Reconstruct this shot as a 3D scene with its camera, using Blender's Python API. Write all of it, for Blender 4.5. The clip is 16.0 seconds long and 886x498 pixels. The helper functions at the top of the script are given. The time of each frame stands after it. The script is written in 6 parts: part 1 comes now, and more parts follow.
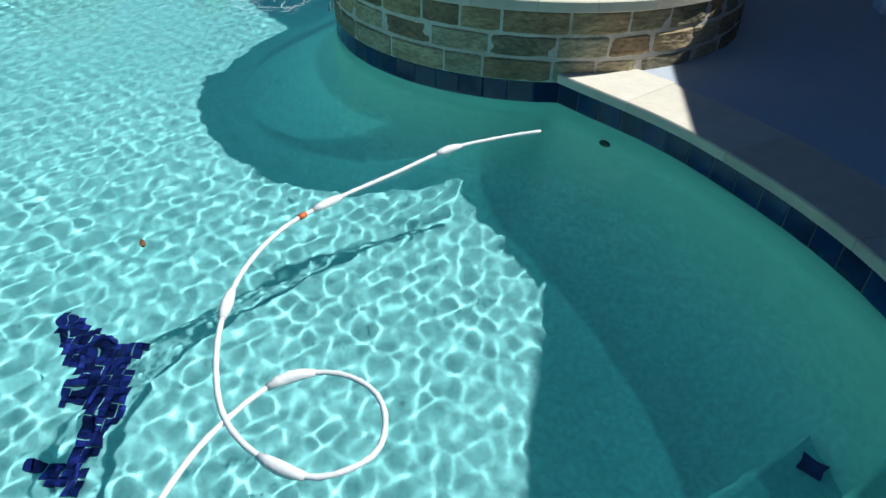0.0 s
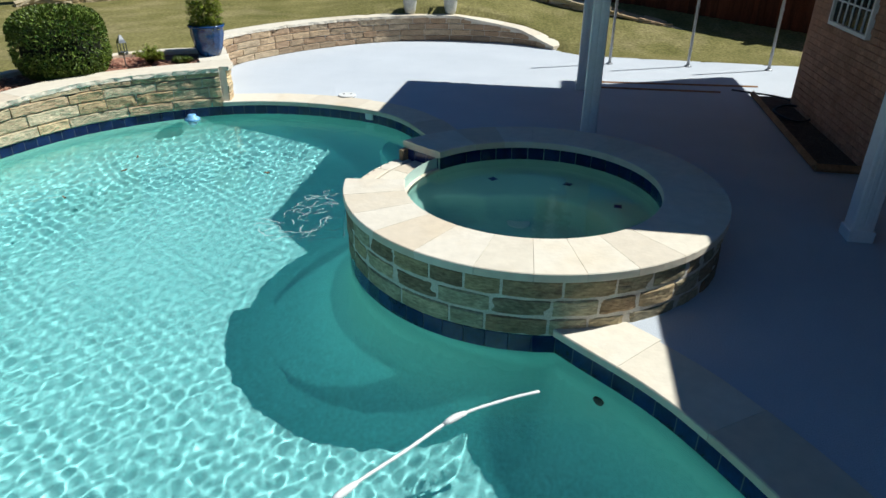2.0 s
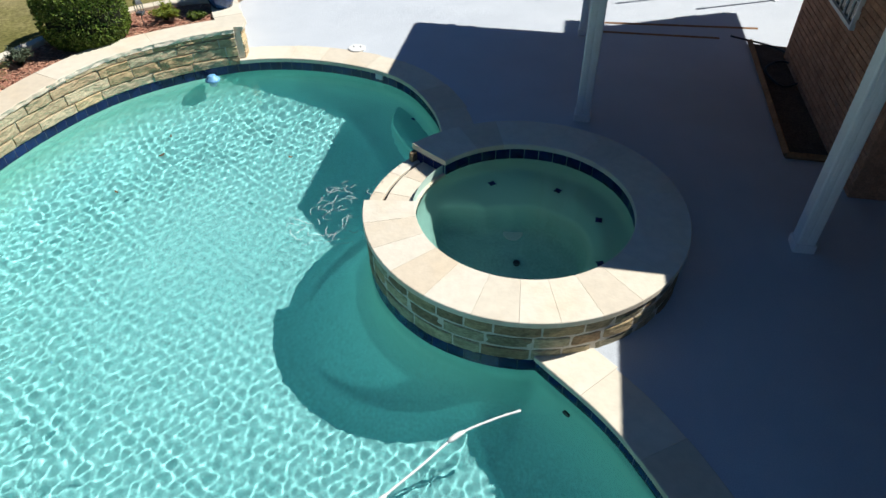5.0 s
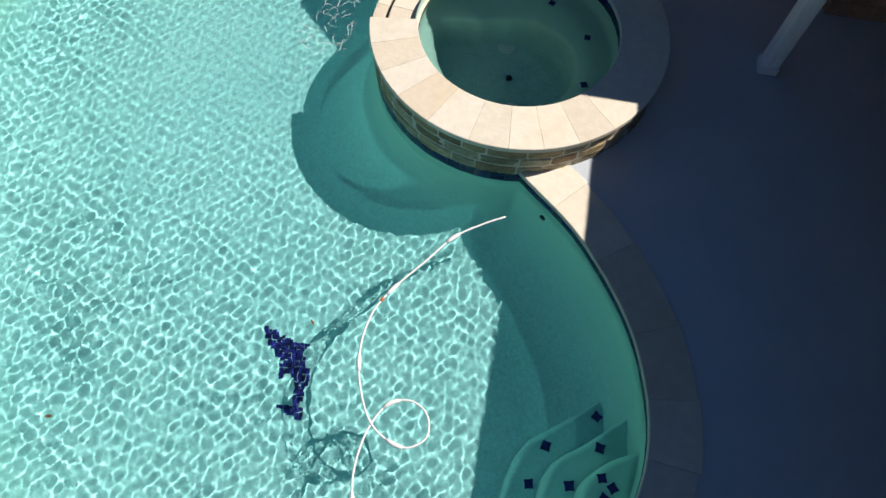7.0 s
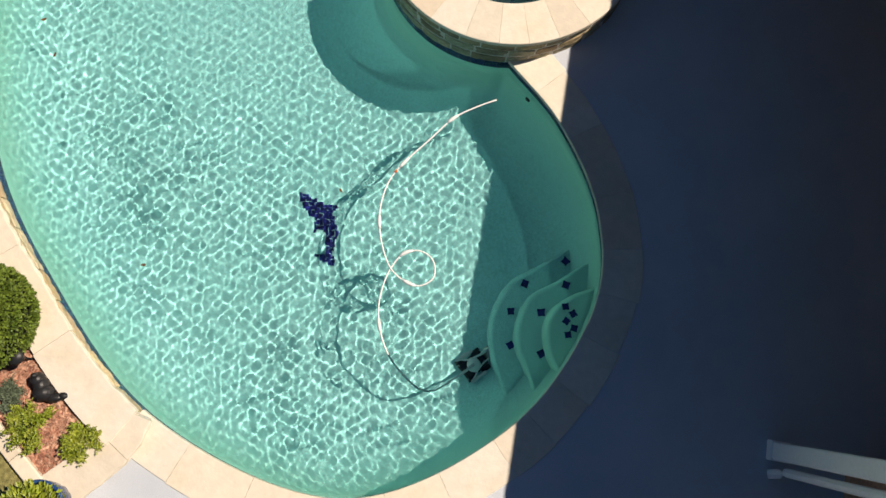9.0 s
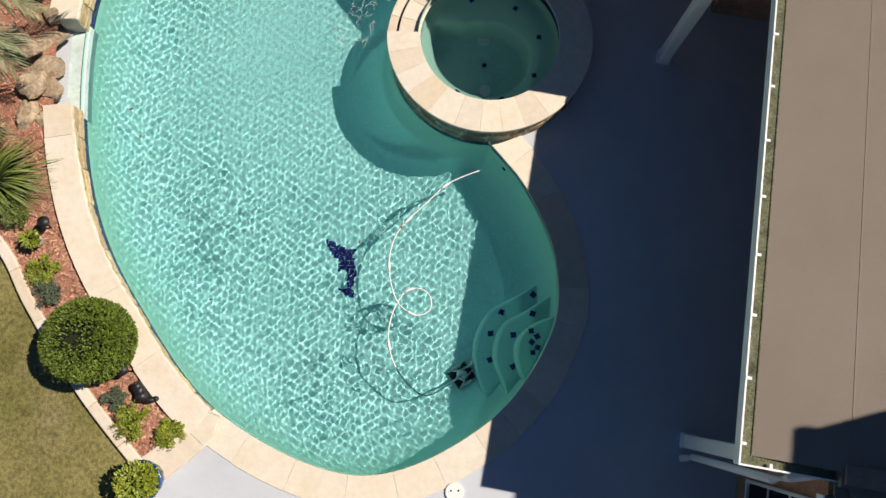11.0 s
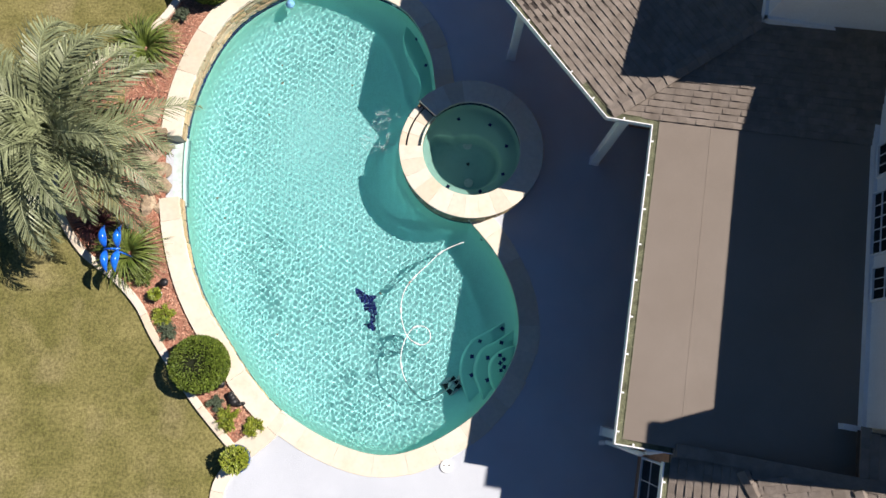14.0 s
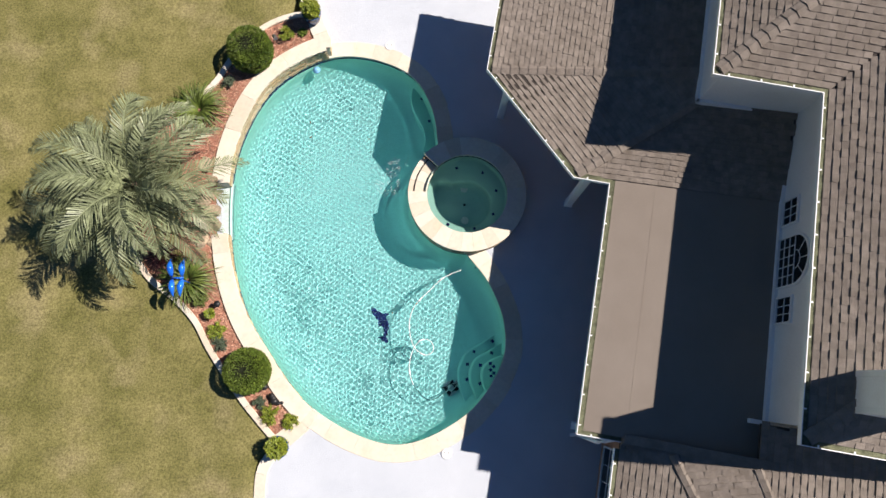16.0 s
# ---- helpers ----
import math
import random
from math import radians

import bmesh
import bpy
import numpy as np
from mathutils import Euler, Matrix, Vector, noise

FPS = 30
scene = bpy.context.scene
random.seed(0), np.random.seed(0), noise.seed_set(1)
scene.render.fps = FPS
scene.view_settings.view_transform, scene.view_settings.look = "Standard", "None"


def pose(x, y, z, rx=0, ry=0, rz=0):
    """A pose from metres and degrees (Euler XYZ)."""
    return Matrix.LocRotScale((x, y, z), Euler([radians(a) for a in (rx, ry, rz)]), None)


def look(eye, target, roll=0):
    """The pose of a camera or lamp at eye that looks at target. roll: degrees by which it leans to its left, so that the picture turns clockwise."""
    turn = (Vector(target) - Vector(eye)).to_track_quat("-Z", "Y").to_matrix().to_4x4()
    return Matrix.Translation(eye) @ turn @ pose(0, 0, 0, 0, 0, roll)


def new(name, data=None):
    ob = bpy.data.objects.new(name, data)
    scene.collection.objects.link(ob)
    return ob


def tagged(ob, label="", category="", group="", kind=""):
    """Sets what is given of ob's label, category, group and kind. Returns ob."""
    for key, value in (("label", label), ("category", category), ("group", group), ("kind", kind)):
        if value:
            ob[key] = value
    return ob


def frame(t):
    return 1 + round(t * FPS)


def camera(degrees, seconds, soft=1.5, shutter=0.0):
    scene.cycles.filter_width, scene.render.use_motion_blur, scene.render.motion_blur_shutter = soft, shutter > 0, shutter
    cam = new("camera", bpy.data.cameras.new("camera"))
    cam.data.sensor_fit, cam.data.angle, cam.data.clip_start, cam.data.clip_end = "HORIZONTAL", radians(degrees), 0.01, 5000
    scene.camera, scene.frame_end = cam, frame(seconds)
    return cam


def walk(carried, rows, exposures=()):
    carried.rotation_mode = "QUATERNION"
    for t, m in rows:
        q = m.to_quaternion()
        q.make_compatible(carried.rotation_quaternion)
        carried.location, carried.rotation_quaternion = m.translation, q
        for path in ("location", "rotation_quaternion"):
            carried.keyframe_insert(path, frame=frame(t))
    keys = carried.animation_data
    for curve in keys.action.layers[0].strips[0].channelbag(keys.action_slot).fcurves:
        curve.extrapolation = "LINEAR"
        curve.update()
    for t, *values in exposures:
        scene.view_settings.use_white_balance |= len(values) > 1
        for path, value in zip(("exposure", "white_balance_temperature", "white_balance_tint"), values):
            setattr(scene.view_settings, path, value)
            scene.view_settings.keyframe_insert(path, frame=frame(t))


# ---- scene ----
cam = camera(68.0, 16.0)
PATH = [
    (0, (-0.715, -5.085, 1.446), (-0.667, -3.479, 0.255), 1.2),
    (0.5, (-0.722, -4.92, 1.68), (-0.684, -3.28, 0.534), 0.4),
    (1, (-0.756, -4.865, 1.92), (-0.707, -3.189, 0.829), 0.6),
    (1.5, (-0.734, -4.875, 2.133), (-0.698, -3.146, 1.129), 0.4),
    (2, (-0.738, -4.895, 2.384), (-0.702, -3.121, 1.461), 0.4),
    (2.5, (-0.745, -4.915, 2.627), (-0.707, -3.1, 1.787), 0.5),
    (3, (-0.729, -4.919, 2.914), (-0.692, -3.102, 2.079), 0.1),
    (3.2, (-0.735, -4.922, 2.971), (-0.694, -3.101, 2.144), 0.5),
    (5.3, (-0.696, -4.846, 4.33), (-0.697, -3.423, 2.925), -0.6),
    (5.5, (-0.706, -4.87, 4.413), (-0.705, -3.496, 2.96), -0.4),
    (6, (-0.734, -4.858, 4.741), (-0.726, -3.641, 3.154), 0.1),
    (6.5, (-0.785, -4.85, 5.098), (-0.76, -3.805, 3.392), 1.0),
    (7, (-0.84, -4.83, 5.41), (-0.797, -3.97, 3.6), 2.6),
    (7.5, (-0.83, -4.93, 5.73), (-0.789, -4.23, 3.856), 2.6),
    (8, (-0.864, -5.09, 6.08), (-0.82, -4.545, 4.158), 3.8),
    (8.5, (-0.869, -5.07, 6.446), (-0.822, -4.666, 4.488), 5.8),
    (9, (-0.924, -5.047, 6.887), (-0.875, -4.641, 4.93), 6.0),
    (11.5, (-0.776, -4.941, 9.845), (-0.751, -4.535, 7.887), 2.7),
    (12, (-0.796, -4.907, 10.5), (-0.761, -4.504, 8.542), 4.2),
    (12.5, (-0.754, -4.857, 11.214), (-0.723, -4.456, 9.255), 3.6),
    (13, (-0.783, -4.77, 11.956), (-0.751, -4.377, 9.996), 3.9),
    (13.5, (-0.777, -4.739, 12.7), (-0.746, -4.347, 10.739), 3.6),
    (14, (-0.812, -4.716, 13.469), (-0.774, -4.323, 11.509), 4.6),
    (14.5, (-0.849, -4.693, 14.25), (-0.808, -4.299, 12.289), 5.0),
    (15, (-0.874, -4.67, 15.037), (-0.836, -4.277, 13.076), 4.6),
    (15.5, (-0.887, -4.634, 15.802), (-0.847, -4.241, 13.841), 4.9),
    (16, (-0.931, -4.594, 16.575), (-0.887, -4.205, 14.614), 5.6),
]
EXPOSURES = [(0.0, 0.2, 5900, 4), (2.0, 0.24, 6150, 4), (3.0, 0.33, 6550, 4), (5.5, 0.26, 6350, 8), (7.5, 0.14, 7000, 12), (9.0, 0.12, 7600, 14), (11.5, 0.08, 7050, 14), (12.5, 0.22, 6850, 14), (14.0, 0.4, 6800, 15), (16.0, 0.4, 6800, 15)]
walk(cam, [(t, look(eye, target, roll)) for t, eye, target, roll in PATH], EXPOSURES)

# ---- light ----
SUN_DIR = Vector((0.79, 0.198, 1.0)).normalized()
world = bpy.data.worlds.new("sky_world")
scene.world = world
world.use_nodes = True
wn = world.node_tree.nodes
wl = world.node_tree.links
sky = wn.new("ShaderNodeTexSky")
sky.sky_type = "NISHITA"
sky.sun_disc = False
sky.sun_elevation = math.asin(SUN_DIR.z)
sky.sun_rotation = math.atan2(SUN_DIR.x, SUN_DIR.y)
sky.altitude = 150
sky.ozone_density = 6.0
sky.dust_density = 0.4
deep = wn.new("ShaderNodeHueSaturation")
deep.inputs["Saturation"].default_value = 1.2
wl.new(sky.outputs[0], deep.inputs["Color"])
wl.new(deep.outputs[0], wn["Background"].inputs[0])
wn["Background"].inputs[1].default_value = 0.041
sun_data = bpy.data.lights.new("sun", "SUN")
sun_data.energy = 5.0
sun_data.angle = radians(0.53)
sun_data.color = (1.0, 0.955, 0.89)
sun_data.cycles.is_caustics_light = True
sun = new("sun", sun_data)
sun.matrix_world = look(SUN_DIR * 40, (0, 0, 0))


# ---- materials ----
def mat(name, c1, c2, scale=3.0, rough=0.7, fine=40.0, fine_amt=0.25, bump=0.2, bump_scale=60.0,
        metal=0.0, rand=0.0, island=0.0, c3=None, c3_scale=0.7, c3_amt=0.4, spec=0.4, stretch=(1, 1, 1), kinds=()):
    """A surface of two colours in broad clouds, a finer grain over them, stains of a third colour, and fine relief."""
    m = bpy.data.materials.new(name)
    m.use_nodes = True
    nt = m.node_tree
    N, L = nt.nodes, nt.links
    b = N["Principled BSDF"]
    tc = N.new("ShaderNodeTexCoord")
    geo = N.new("ShaderNodeNewGeometry")
    mp = N.new("ShaderNodeMapping")
    mp.inputs["Scale"].default_value = stretch
    L.new(geo.outputs["Position"], mp.inputs["Vector"])
    big = N.new("ShaderNodeTexNoise")
    big.inputs["Scale"].default_value = scale
    big.inputs["Detail"].default_value = 5
    big.inputs["Roughness"].default_value = 0.6
    L.new(mp.outputs[0], big.inputs["Vector"])
    ramp = N.new("ShaderNodeValToRGB")
    ramp.color_ramp.elements[0].position, ramp.color_ramp.elements[1].position = 0.32, 0.68
    ramp.color_ramp.elements[0].color = (*c1, 1)
    ramp.color_ramp.elements[1].color = (*c2, 1)
    L.new(big.outputs[0], ramp.inputs[0])
    col = ramp.outputs[0]
    if kinds:
        pick = N.new("ShaderNodeObjectInfo")
        choice = N.new("ShaderNodeValToRGB")
        choice.color_ramp.interpolation = "CONSTANT"
        while len(choice.color_ramp.elements) < len(kinds):
            choice.color_ramp.elements.new(0.5)
        for i, kc in enumerate(kinds):
            choice.color_ramp.elements[i].position = i / len(kinds)
            choice.color_ramp.elements[i].color = (*kc, 1)
        L.new(pick.outputs["Random"], choice.inputs[0])
        blend = N.new("ShaderNodeMix")
        blend.data_type = "RGBA"
        blend.inputs[0].default_value = 0.6
        L.new(col, blend.inputs[6])
        L.new(choice.outputs[0], blend.inputs[7])
        col = blend.outputs[2]
    if c3:
        st = N.new("ShaderNodeTexNoise")
        st.inputs["Scale"].default_value = c3_scale
        st.inputs["Detail"].default_value = 6
        L.new(mp.outputs[0], st.inputs["Vector"])
        sr = N.new("ShaderNodeMapRange")
        sr.inputs[1].default_value, sr.inputs[2].default_value = 0.5, 0.72
        sr.inputs[4].default_value = c3_amt
        L.new(st.outputs[0], sr.inputs[0])
        mx = N.new("ShaderNodeMix")
        mx.data_type = "RGBA"
        L.new(sr.outputs[0], mx.inputs[0])
        L.new(col, mx.inputs[6])
        mx.inputs[7].default_value = (*c3, 1)
        col = mx.outputs[2]
    fn = N.new("ShaderNodeTexNoise")
    fn.inputs["Scale"].default_value = fine
    fn.inputs["Detail"].default_value = 3
    L.new(mp.outputs[0], fn.inputs["Vector"])
    hsv = N.new("ShaderNodeHueSaturation")
    fr = N.new("ShaderNodeMapRange")
    fr.inputs[1].default_value, fr.inputs[2].default_value = 0.3, 0.7
    fr.inputs[3].default_value, fr.inputs[4].default_value = 1 - fine_amt, 1 + fine_amt
    L.new(fn.outputs[0], fr.inputs[0])
    val = fr.outputs[0]
    for src, amt in ((("ShaderNodeObjectInfo", "Random"), rand), (("ShaderNodeNewGeometry", "Random Per Island"), island)):
        if amt:
            r = N.new(src[0])
            rr = N.new("ShaderNodeMapRange")
            rr.inputs[3].default_value, rr.inputs[4].default_value = 1 - amt, 1 + amt
            L.new(r.outputs[src[1]], rr.inputs[0])
            ml = N.new("ShaderNodeMath")
            ml.operation = "MULTIPLY"
            L.new(val, ml.inputs[0])
            L.new(rr.outputs[0], ml.inputs[1])
            val = ml.outputs[0]
    L.new(val, hsv.inputs["Value"])
    L.new(col, hsv.inputs["Color"])
    L.new(hsv.outputs[0], b.inputs["Base Color"])
    b.inputs["Roughness"].default_value = rough
    b.inputs["Metallic"].default_value = metal
    b.inputs["Specular IOR Level"].default_value = spec
    if bump:
        bn = N.new("ShaderNodeTexNoise")
        bn.inputs["Scale"].default_value = bump_scale
        bn.inputs["Detail"].default_value = 4
        L.new(mp.outputs[0], bn.inputs["Vector"])
        bp = N.new("ShaderNodeBump")
        bp.inputs["Strength"].default_value = bump
        bp.inputs["Distance"].default_value = 0.02
        L.new(bn.outputs[0], bp.inputs["Height"])
        L.new(bp.outputs[0], b.inputs["Normal"])
    return m


def water_mat(name, tint):
    m = bpy.data.materials.new(name)
    m.use_nodes = True
    N, L = m.node_tree.nodes, m.node_tree.links
    N.remove(N["Principled BSDF"])
    g = N.new("ShaderNodeBsdfGlass")
    g.inputs["Color"].default_value = (*tint, 1)
    g.inputs["IOR"].default_value = 1.333
    g.inputs["Roughness"].default_value = 0.0
    L.new(g.outputs[0], N["Material Output"].inputs[0])
    return m


def plaster_mat(name, c1, c2, rim, z0=-1.2, z1=-0.25):
    """Pebbled pool plaster, mottled, with dark grains of aggregate; the water's tint by depth is painted in, shifting
    to rim with height.
    """
    m = mat(name, c1, c2, 0.7, 0.8, 38, 0.13, 0.15, 40, c3=tuple(c * 0.86 for c in c1), c3_scale=9, c3_amt=0.4, spec=0.2)
    N, L = m.node_tree.nodes, m.node_tree.links
    b = N["Principled BSDF"]
    base = b.inputs["Base Color"].links[0].from_socket
    geo = N.new("ShaderNodeNewGeometry")
    sep = N.new("ShaderNodeSeparateXYZ")
    L.new(geo.outputs["Position"], sep.inputs[0])
    # water absorption by depth, put into the base colour by height
    up = N.new("ShaderNodeMapRange")
    up.inputs[1].default_value, up.inputs[2].default_value = z0, z1
    up.interpolation_type = "SMOOTHSTEP"
    L.new(sep.outputs["Z"], up.inputs[0])
    mx = N.new("ShaderNodeMix")
    mx.data_type = "RGBA"
    L.new(up.outputs[0], mx.inputs[0])
    L.new(base, mx.inputs[6])
    mx.inputs[7].default_value = (*rim, 1)
    L.new(mx.outputs[2], b.inputs["Base Color"])
    return m


M_DECK = mat("cool_deck_concrete", (0.525, 0.563, 0.615), (0.585, 0.62, 0.67), 0.8, 0.85, 90, 0.06, 0.5, 120, c3=(0.44, 0.475, 0.53), c3_scale=0.35, c3_amt=0.3, spec=0.25)
M_COPING = mat("limestone_coping", (0.63, 0.555, 0.445), (0.72, 0.65, 0.54), 2.5, 0.75, 12, 0.05, 0.15, 30, rand=0.05, c3=(0.64, 0.52, 0.36), c3_scale=2.2, c3_amt=0.4,
               kinds=((0.7, 0.64, 0.53), (0.67, 0.59, 0.475), (0.72, 0.67, 0.58), (0.61, 0.51, 0.385), (0.69, 0.63, 0.515), (0.7, 0.65, 0.55), (0.68, 0.62, 0.51)))
M_STONE = mat("sandstone_block", (0.22, 0.17, 0.10), (0.44, 0.35, 0.21), 5, 0.9, 26, 0.3, 0.7, 22, rand=0.2, c3=(0.12, 0.095, 0.055), c3_scale=6, c3_amt=0.55, stretch=(1, 1, 2.6),
              kinds=((0.37, 0.34, 0.23), (0.52, 0.39, 0.22), (0.19, 0.13, 0.08), (0.42, 0.40, 0.28), (0.32, 0.21, 0.12), (0.46, 0.40, 0.26)))
M_STONE_PALE = mat("pale_sandstone_block", (0.46, 0.34, 0.19), (0.62, 0.50, 0.32), 4, 0.9, 24, 0.2, 0.9, 22, rand=0.2, c3=(0.24, 0.18, 0.11), c3_scale=5, c3_amt=0.45, stretch=(1, 1, 2.2),
                   kinds=((0.58, 0.48, 0.31), (0.50, 0.36, 0.19), (0.62, 0.54, 0.38), (0.42, 0.30, 0.19), (0.55, 0.42, 0.24)))
M_STONE_ROSE = mat("rose_sandstone_block", (0.36, 0.25, 0.15), (0.52, 0.39, 0.26), 4, 0.9, 24, 0.2, 0.9, 22, rand=0.2, c3=(0.2, 0.14, 0.09), c3_scale=5, c3_amt=0.45, stretch=(1, 1, 2.2),
                   kinds=((0.46, 0.34, 0.22), (0.40, 0.26, 0.16), (0.52, 0.42, 0.29), (0.34, 0.23, 0.15), (0.44, 0.32, 0.2)))
M_MORTAR = mat("pale_mortar", (0.6, 0.56, 0.48), (0.7, 0.66, 0.58), 6, 0.95, 80, 0.12, 0.4, 90)
M_TILE = mat("cobalt_glazed_tile", (0.005, 0.011, 0.06), (0.009, 0.022, 0.11), 9, 0.14, 40, 0.2, 0.05, 30, rand=0.25, spec=0.45)
M_GROUT = mat("tile_grout", (0.06, 0.07, 0.11), (0.09, 0.1, 0.15), 8, 0.9, 60, 0.1, 0)
M_PLASTER = plaster_mat("pool_plaster", (0.32, 0.65, 0.65), (0.372, 0.705, 0.705), (0.37, 0.69, 0.58))
M_SPA_PLASTER = plaster_mat("spa_plaster", (0.33, 0.54, 0.52), (0.4, 0.62, 0.59), (0.52, 0.68, 0.6), -0.5, 0.1)
M_SHELF = mat("wet_pale_plaster", (0.5, 0.62, 0.6), (0.62, 0.72, 0.69), 3, 0.3, 20, 0.1, 0.2, 30, c3=(0.36, 0.42, 0.38), c3_scale=5, c3_amt=0.5)
M_WATER = water_mat("pool_water", (0.9, 0.985, 0.985))
M_SPA_WATER = water_mat("spa_water", (0.82, 0.97, 0.95))
M_LAWN = mat("mown_lawn", (0.13, 0.125, 0.04), (0.23, 0.205, 0.082), 1.1, 0.95, 20, 0.36, 0.7, 45, c3=(0.33, 0.275, 0.15), c3_scale=0.9, c3_amt=0.55, spec=0.1)
M_MULCH = mat("red_bark_mulch", (0.27, 0.105, 0.068), (0.42, 0.2, 0.135), 14, 0.95, 60, 0.5, 1.0, 45, c3=(0.5, 0.31, 0.22), c3_scale=24, c3_amt=0.6)
M_CHIP = mat("bark_chip", (0.32, 0.14, 0.09), (0.54, 0.32, 0.22), 12, 0.9, 40, 0.3, 0.4, 60, island=0.5)
M_SHINGLE = mat("asphalt_shingle", (0.2, 0.169, 0.141), (0.277, 0.239, 0.206), 5, 0.95, 120, 0.15, 0.5, 200, island=0.11, rand=0.1, c3=(0.17, 0.142, 0.122), c3_scale=1.2, c3_amt=0.4, spec=0.08)
M_ROOFBASE = mat("roof_felt", (0.05, 0.042, 0.037), (0.08, 0.068, 0.06), 6, 0.95, spec=0.08)
M_ROLL = mat("tan_roll_roofing", (0.222, 0.188, 0.158), (0.246, 0.211, 0.18), 0.9, 0.95, 160, 0.08, 0.3, 220, c3=(0.22, 0.185, 0.155), c3_scale=0.5, c3_amt=0.4, spec=0.08)
M_WHITE = mat("white_paint", (0.8, 0.81, 0.82), (0.85, 0.855, 0.86), 1.5, 0.5, 30, 0.03, 0.06, 40, c3=(0.6, 0.6, 0.58), c3_scale=3, c3_amt=0.25)
M_BRICK = mat("tan_brick", (0.36, 0.18, 0.11), (0.48, 0.27, 0.175), 7, 0.9, 40, 0.2, 0.5, 60, rand=0.12, island=0.12)
M_FENCE = mat("cedar_fence", (0.065, 0.02, 0.011), (0.11, 0.037, 0.02), 3, 0.85, 30, 0.35, 0.4, 40, rand=0.35, stretch=(6, 6, 0.6), spec=0.12)
M_GLASS = mat("window_glass", (0.01, 0.013, 0.016), (0.016, 0.02, 0.024), 2, 0.15, 20, 0.1, 0, spec=0.12)
M_METAL = mat("galvanised_steel", (0.3, 0.31, 0.32), (0.42, 0.43, 0.44), 8, 0.35, 40, 0.1, 0.05, metal=0.9)
M_BLACK = mat("black_plastic", (0.012, 0.012, 0.013), (0.02, 0.02, 0.022), 8, 0.45, 40, 0.2, 0.1)
M_HOSE = mat("white_vinyl_hose", (0.72, 0.73, 0.72), (0.8, 0.8, 0.79), 6, 0.45, 60, 0.05, 0.1)
M_WOOD = mat("weathered_timber", (0.25, 0.13, 0.06), (0.36, 0.2, 0.1), 4, 0.85, 30, 0.25, 0.3, 40)
M_SOIL = mat("dark_soil", (0.075, 0.052, 0.038), (0.12, 0.085, 0.06), 5, 0.95, 40, 0.4, 0.8, 40)


# ---- builders ----
def link(name, me, material, parent=None, label="", category="", group="", kind=""):
    me.materials.clear()
    me.materials.append(material)
    ob = new(name, me)
    if parent:
        ob.parent = parent
    return tagged(ob, label, category, group, kind)


def mesh(verts, faces, smooth=False):
    me = bpy.data.meshes.new("m")
    me.from_pydata([tuple(map(float, v)) for v in verts], [], faces)
    me.update()
    if smooth:
        me.polygons.foreach_set("use_smooth", [True] * len(me.polygons))
    return me


def part(name, bm, material, parent, label=""):
    me = bpy.data.meshes.new(name)
    bm.normal_update()
    bm.to_mesh(me)
    bm.free()
    return link(name, me, material, parent, label)


def thing(name, at, label, category, group="", kind=""):
    ob = new(name)
    ob.location = at
    ob.empty_display_size = 0.1
    return tagged(ob, label, category, group, kind)


def box_data(x0, x1, y0, y1, z0, z1, c=0.0):
    """A box with chamfered edges: 24 corners, 26 faces."""
    if c <= 0:
        v = [(x, y, z) for x in (x0, x1) for y in (y0, y1) for z in (z0, z1)]
        return v, [(0, 1, 3, 2), (4, 6, 7, 5), (0, 4, 5, 1), (2, 3, 7, 6), (0, 2, 6, 4), (1, 5, 7, 3)]
    bm = bmesh.new()
    bmesh.ops.create_cube(bm, size=1)
    for w in bm.verts:
        w.co = Vector(((x0 + x1) / 2 + w.co.x * (x1 - x0), (y0 + y1) / 2 + w.co.y * (y1 - y0), (z0 + z1) / 2 + w.co.z * (z1 - z0)))
    bmesh.ops.bevel(bm, geom=bm.edges[:], offset=c, segments=1, affect="EDGES")
    bm.verts.ensure_lookup_table()
    v = [tuple(w.co) for w in bm.verts]
    f = [tuple(w.index for w in q.verts) for q in bm.faces]
    bm.free()
    return v, f


def join(chunks):
    V, F = [], []
    for v, f in chunks:
        n = len(V)
        V += v
        F += [tuple(i + n for i in q) for q in f]
    return V, F


def sweep(path, section, closed=False):
    """Sweeps a section of (offset, height) along a path of (x, y, nx, ny[, lift]). Offset runs along the normal."""
    k = len(section)
    V = []
    for p in path:
        lift = p[4] if len(p) > 4 else 0
        V += [(p[0] + p[2] * d, p[1] + p[3] * d, z + lift) for d, z in section]
    n = len(path)
    F = []
    for i in range(n if closed else n - 1):
        a, b = i * k, ((i + 1) % n) * k
        F += [(a + j, a + (j + 1) % k, b + (j + 1) % k, b + j) for j in range(k)]
    if not closed:
        F += [tuple(range(k - 1, -1, -1)), tuple(range((n - 1) * k, n * k))]
    return V, F


def rect(d0, d1, z0, z1, c=0.0):
    if c <= 0:
        return [(d0, z0), (d1, z0), (d1, z1), (d0, z1)]
    return [(d0 + c, z0), (d1 - c, z0), (d1, z0 + c), (d1, z1 - c), (d1 - c, z1), (d0 + c, z1), (d0, z1 - c), (d0, z0 + c)]


def fix(me):
    bm = bmesh.new()
    bm.from_mesh(me)
    bmesh.ops.recalc_face_normals(bm, faces=bm.faces[:])
    bm.to_mesh(me)
    bm.free()
    return me


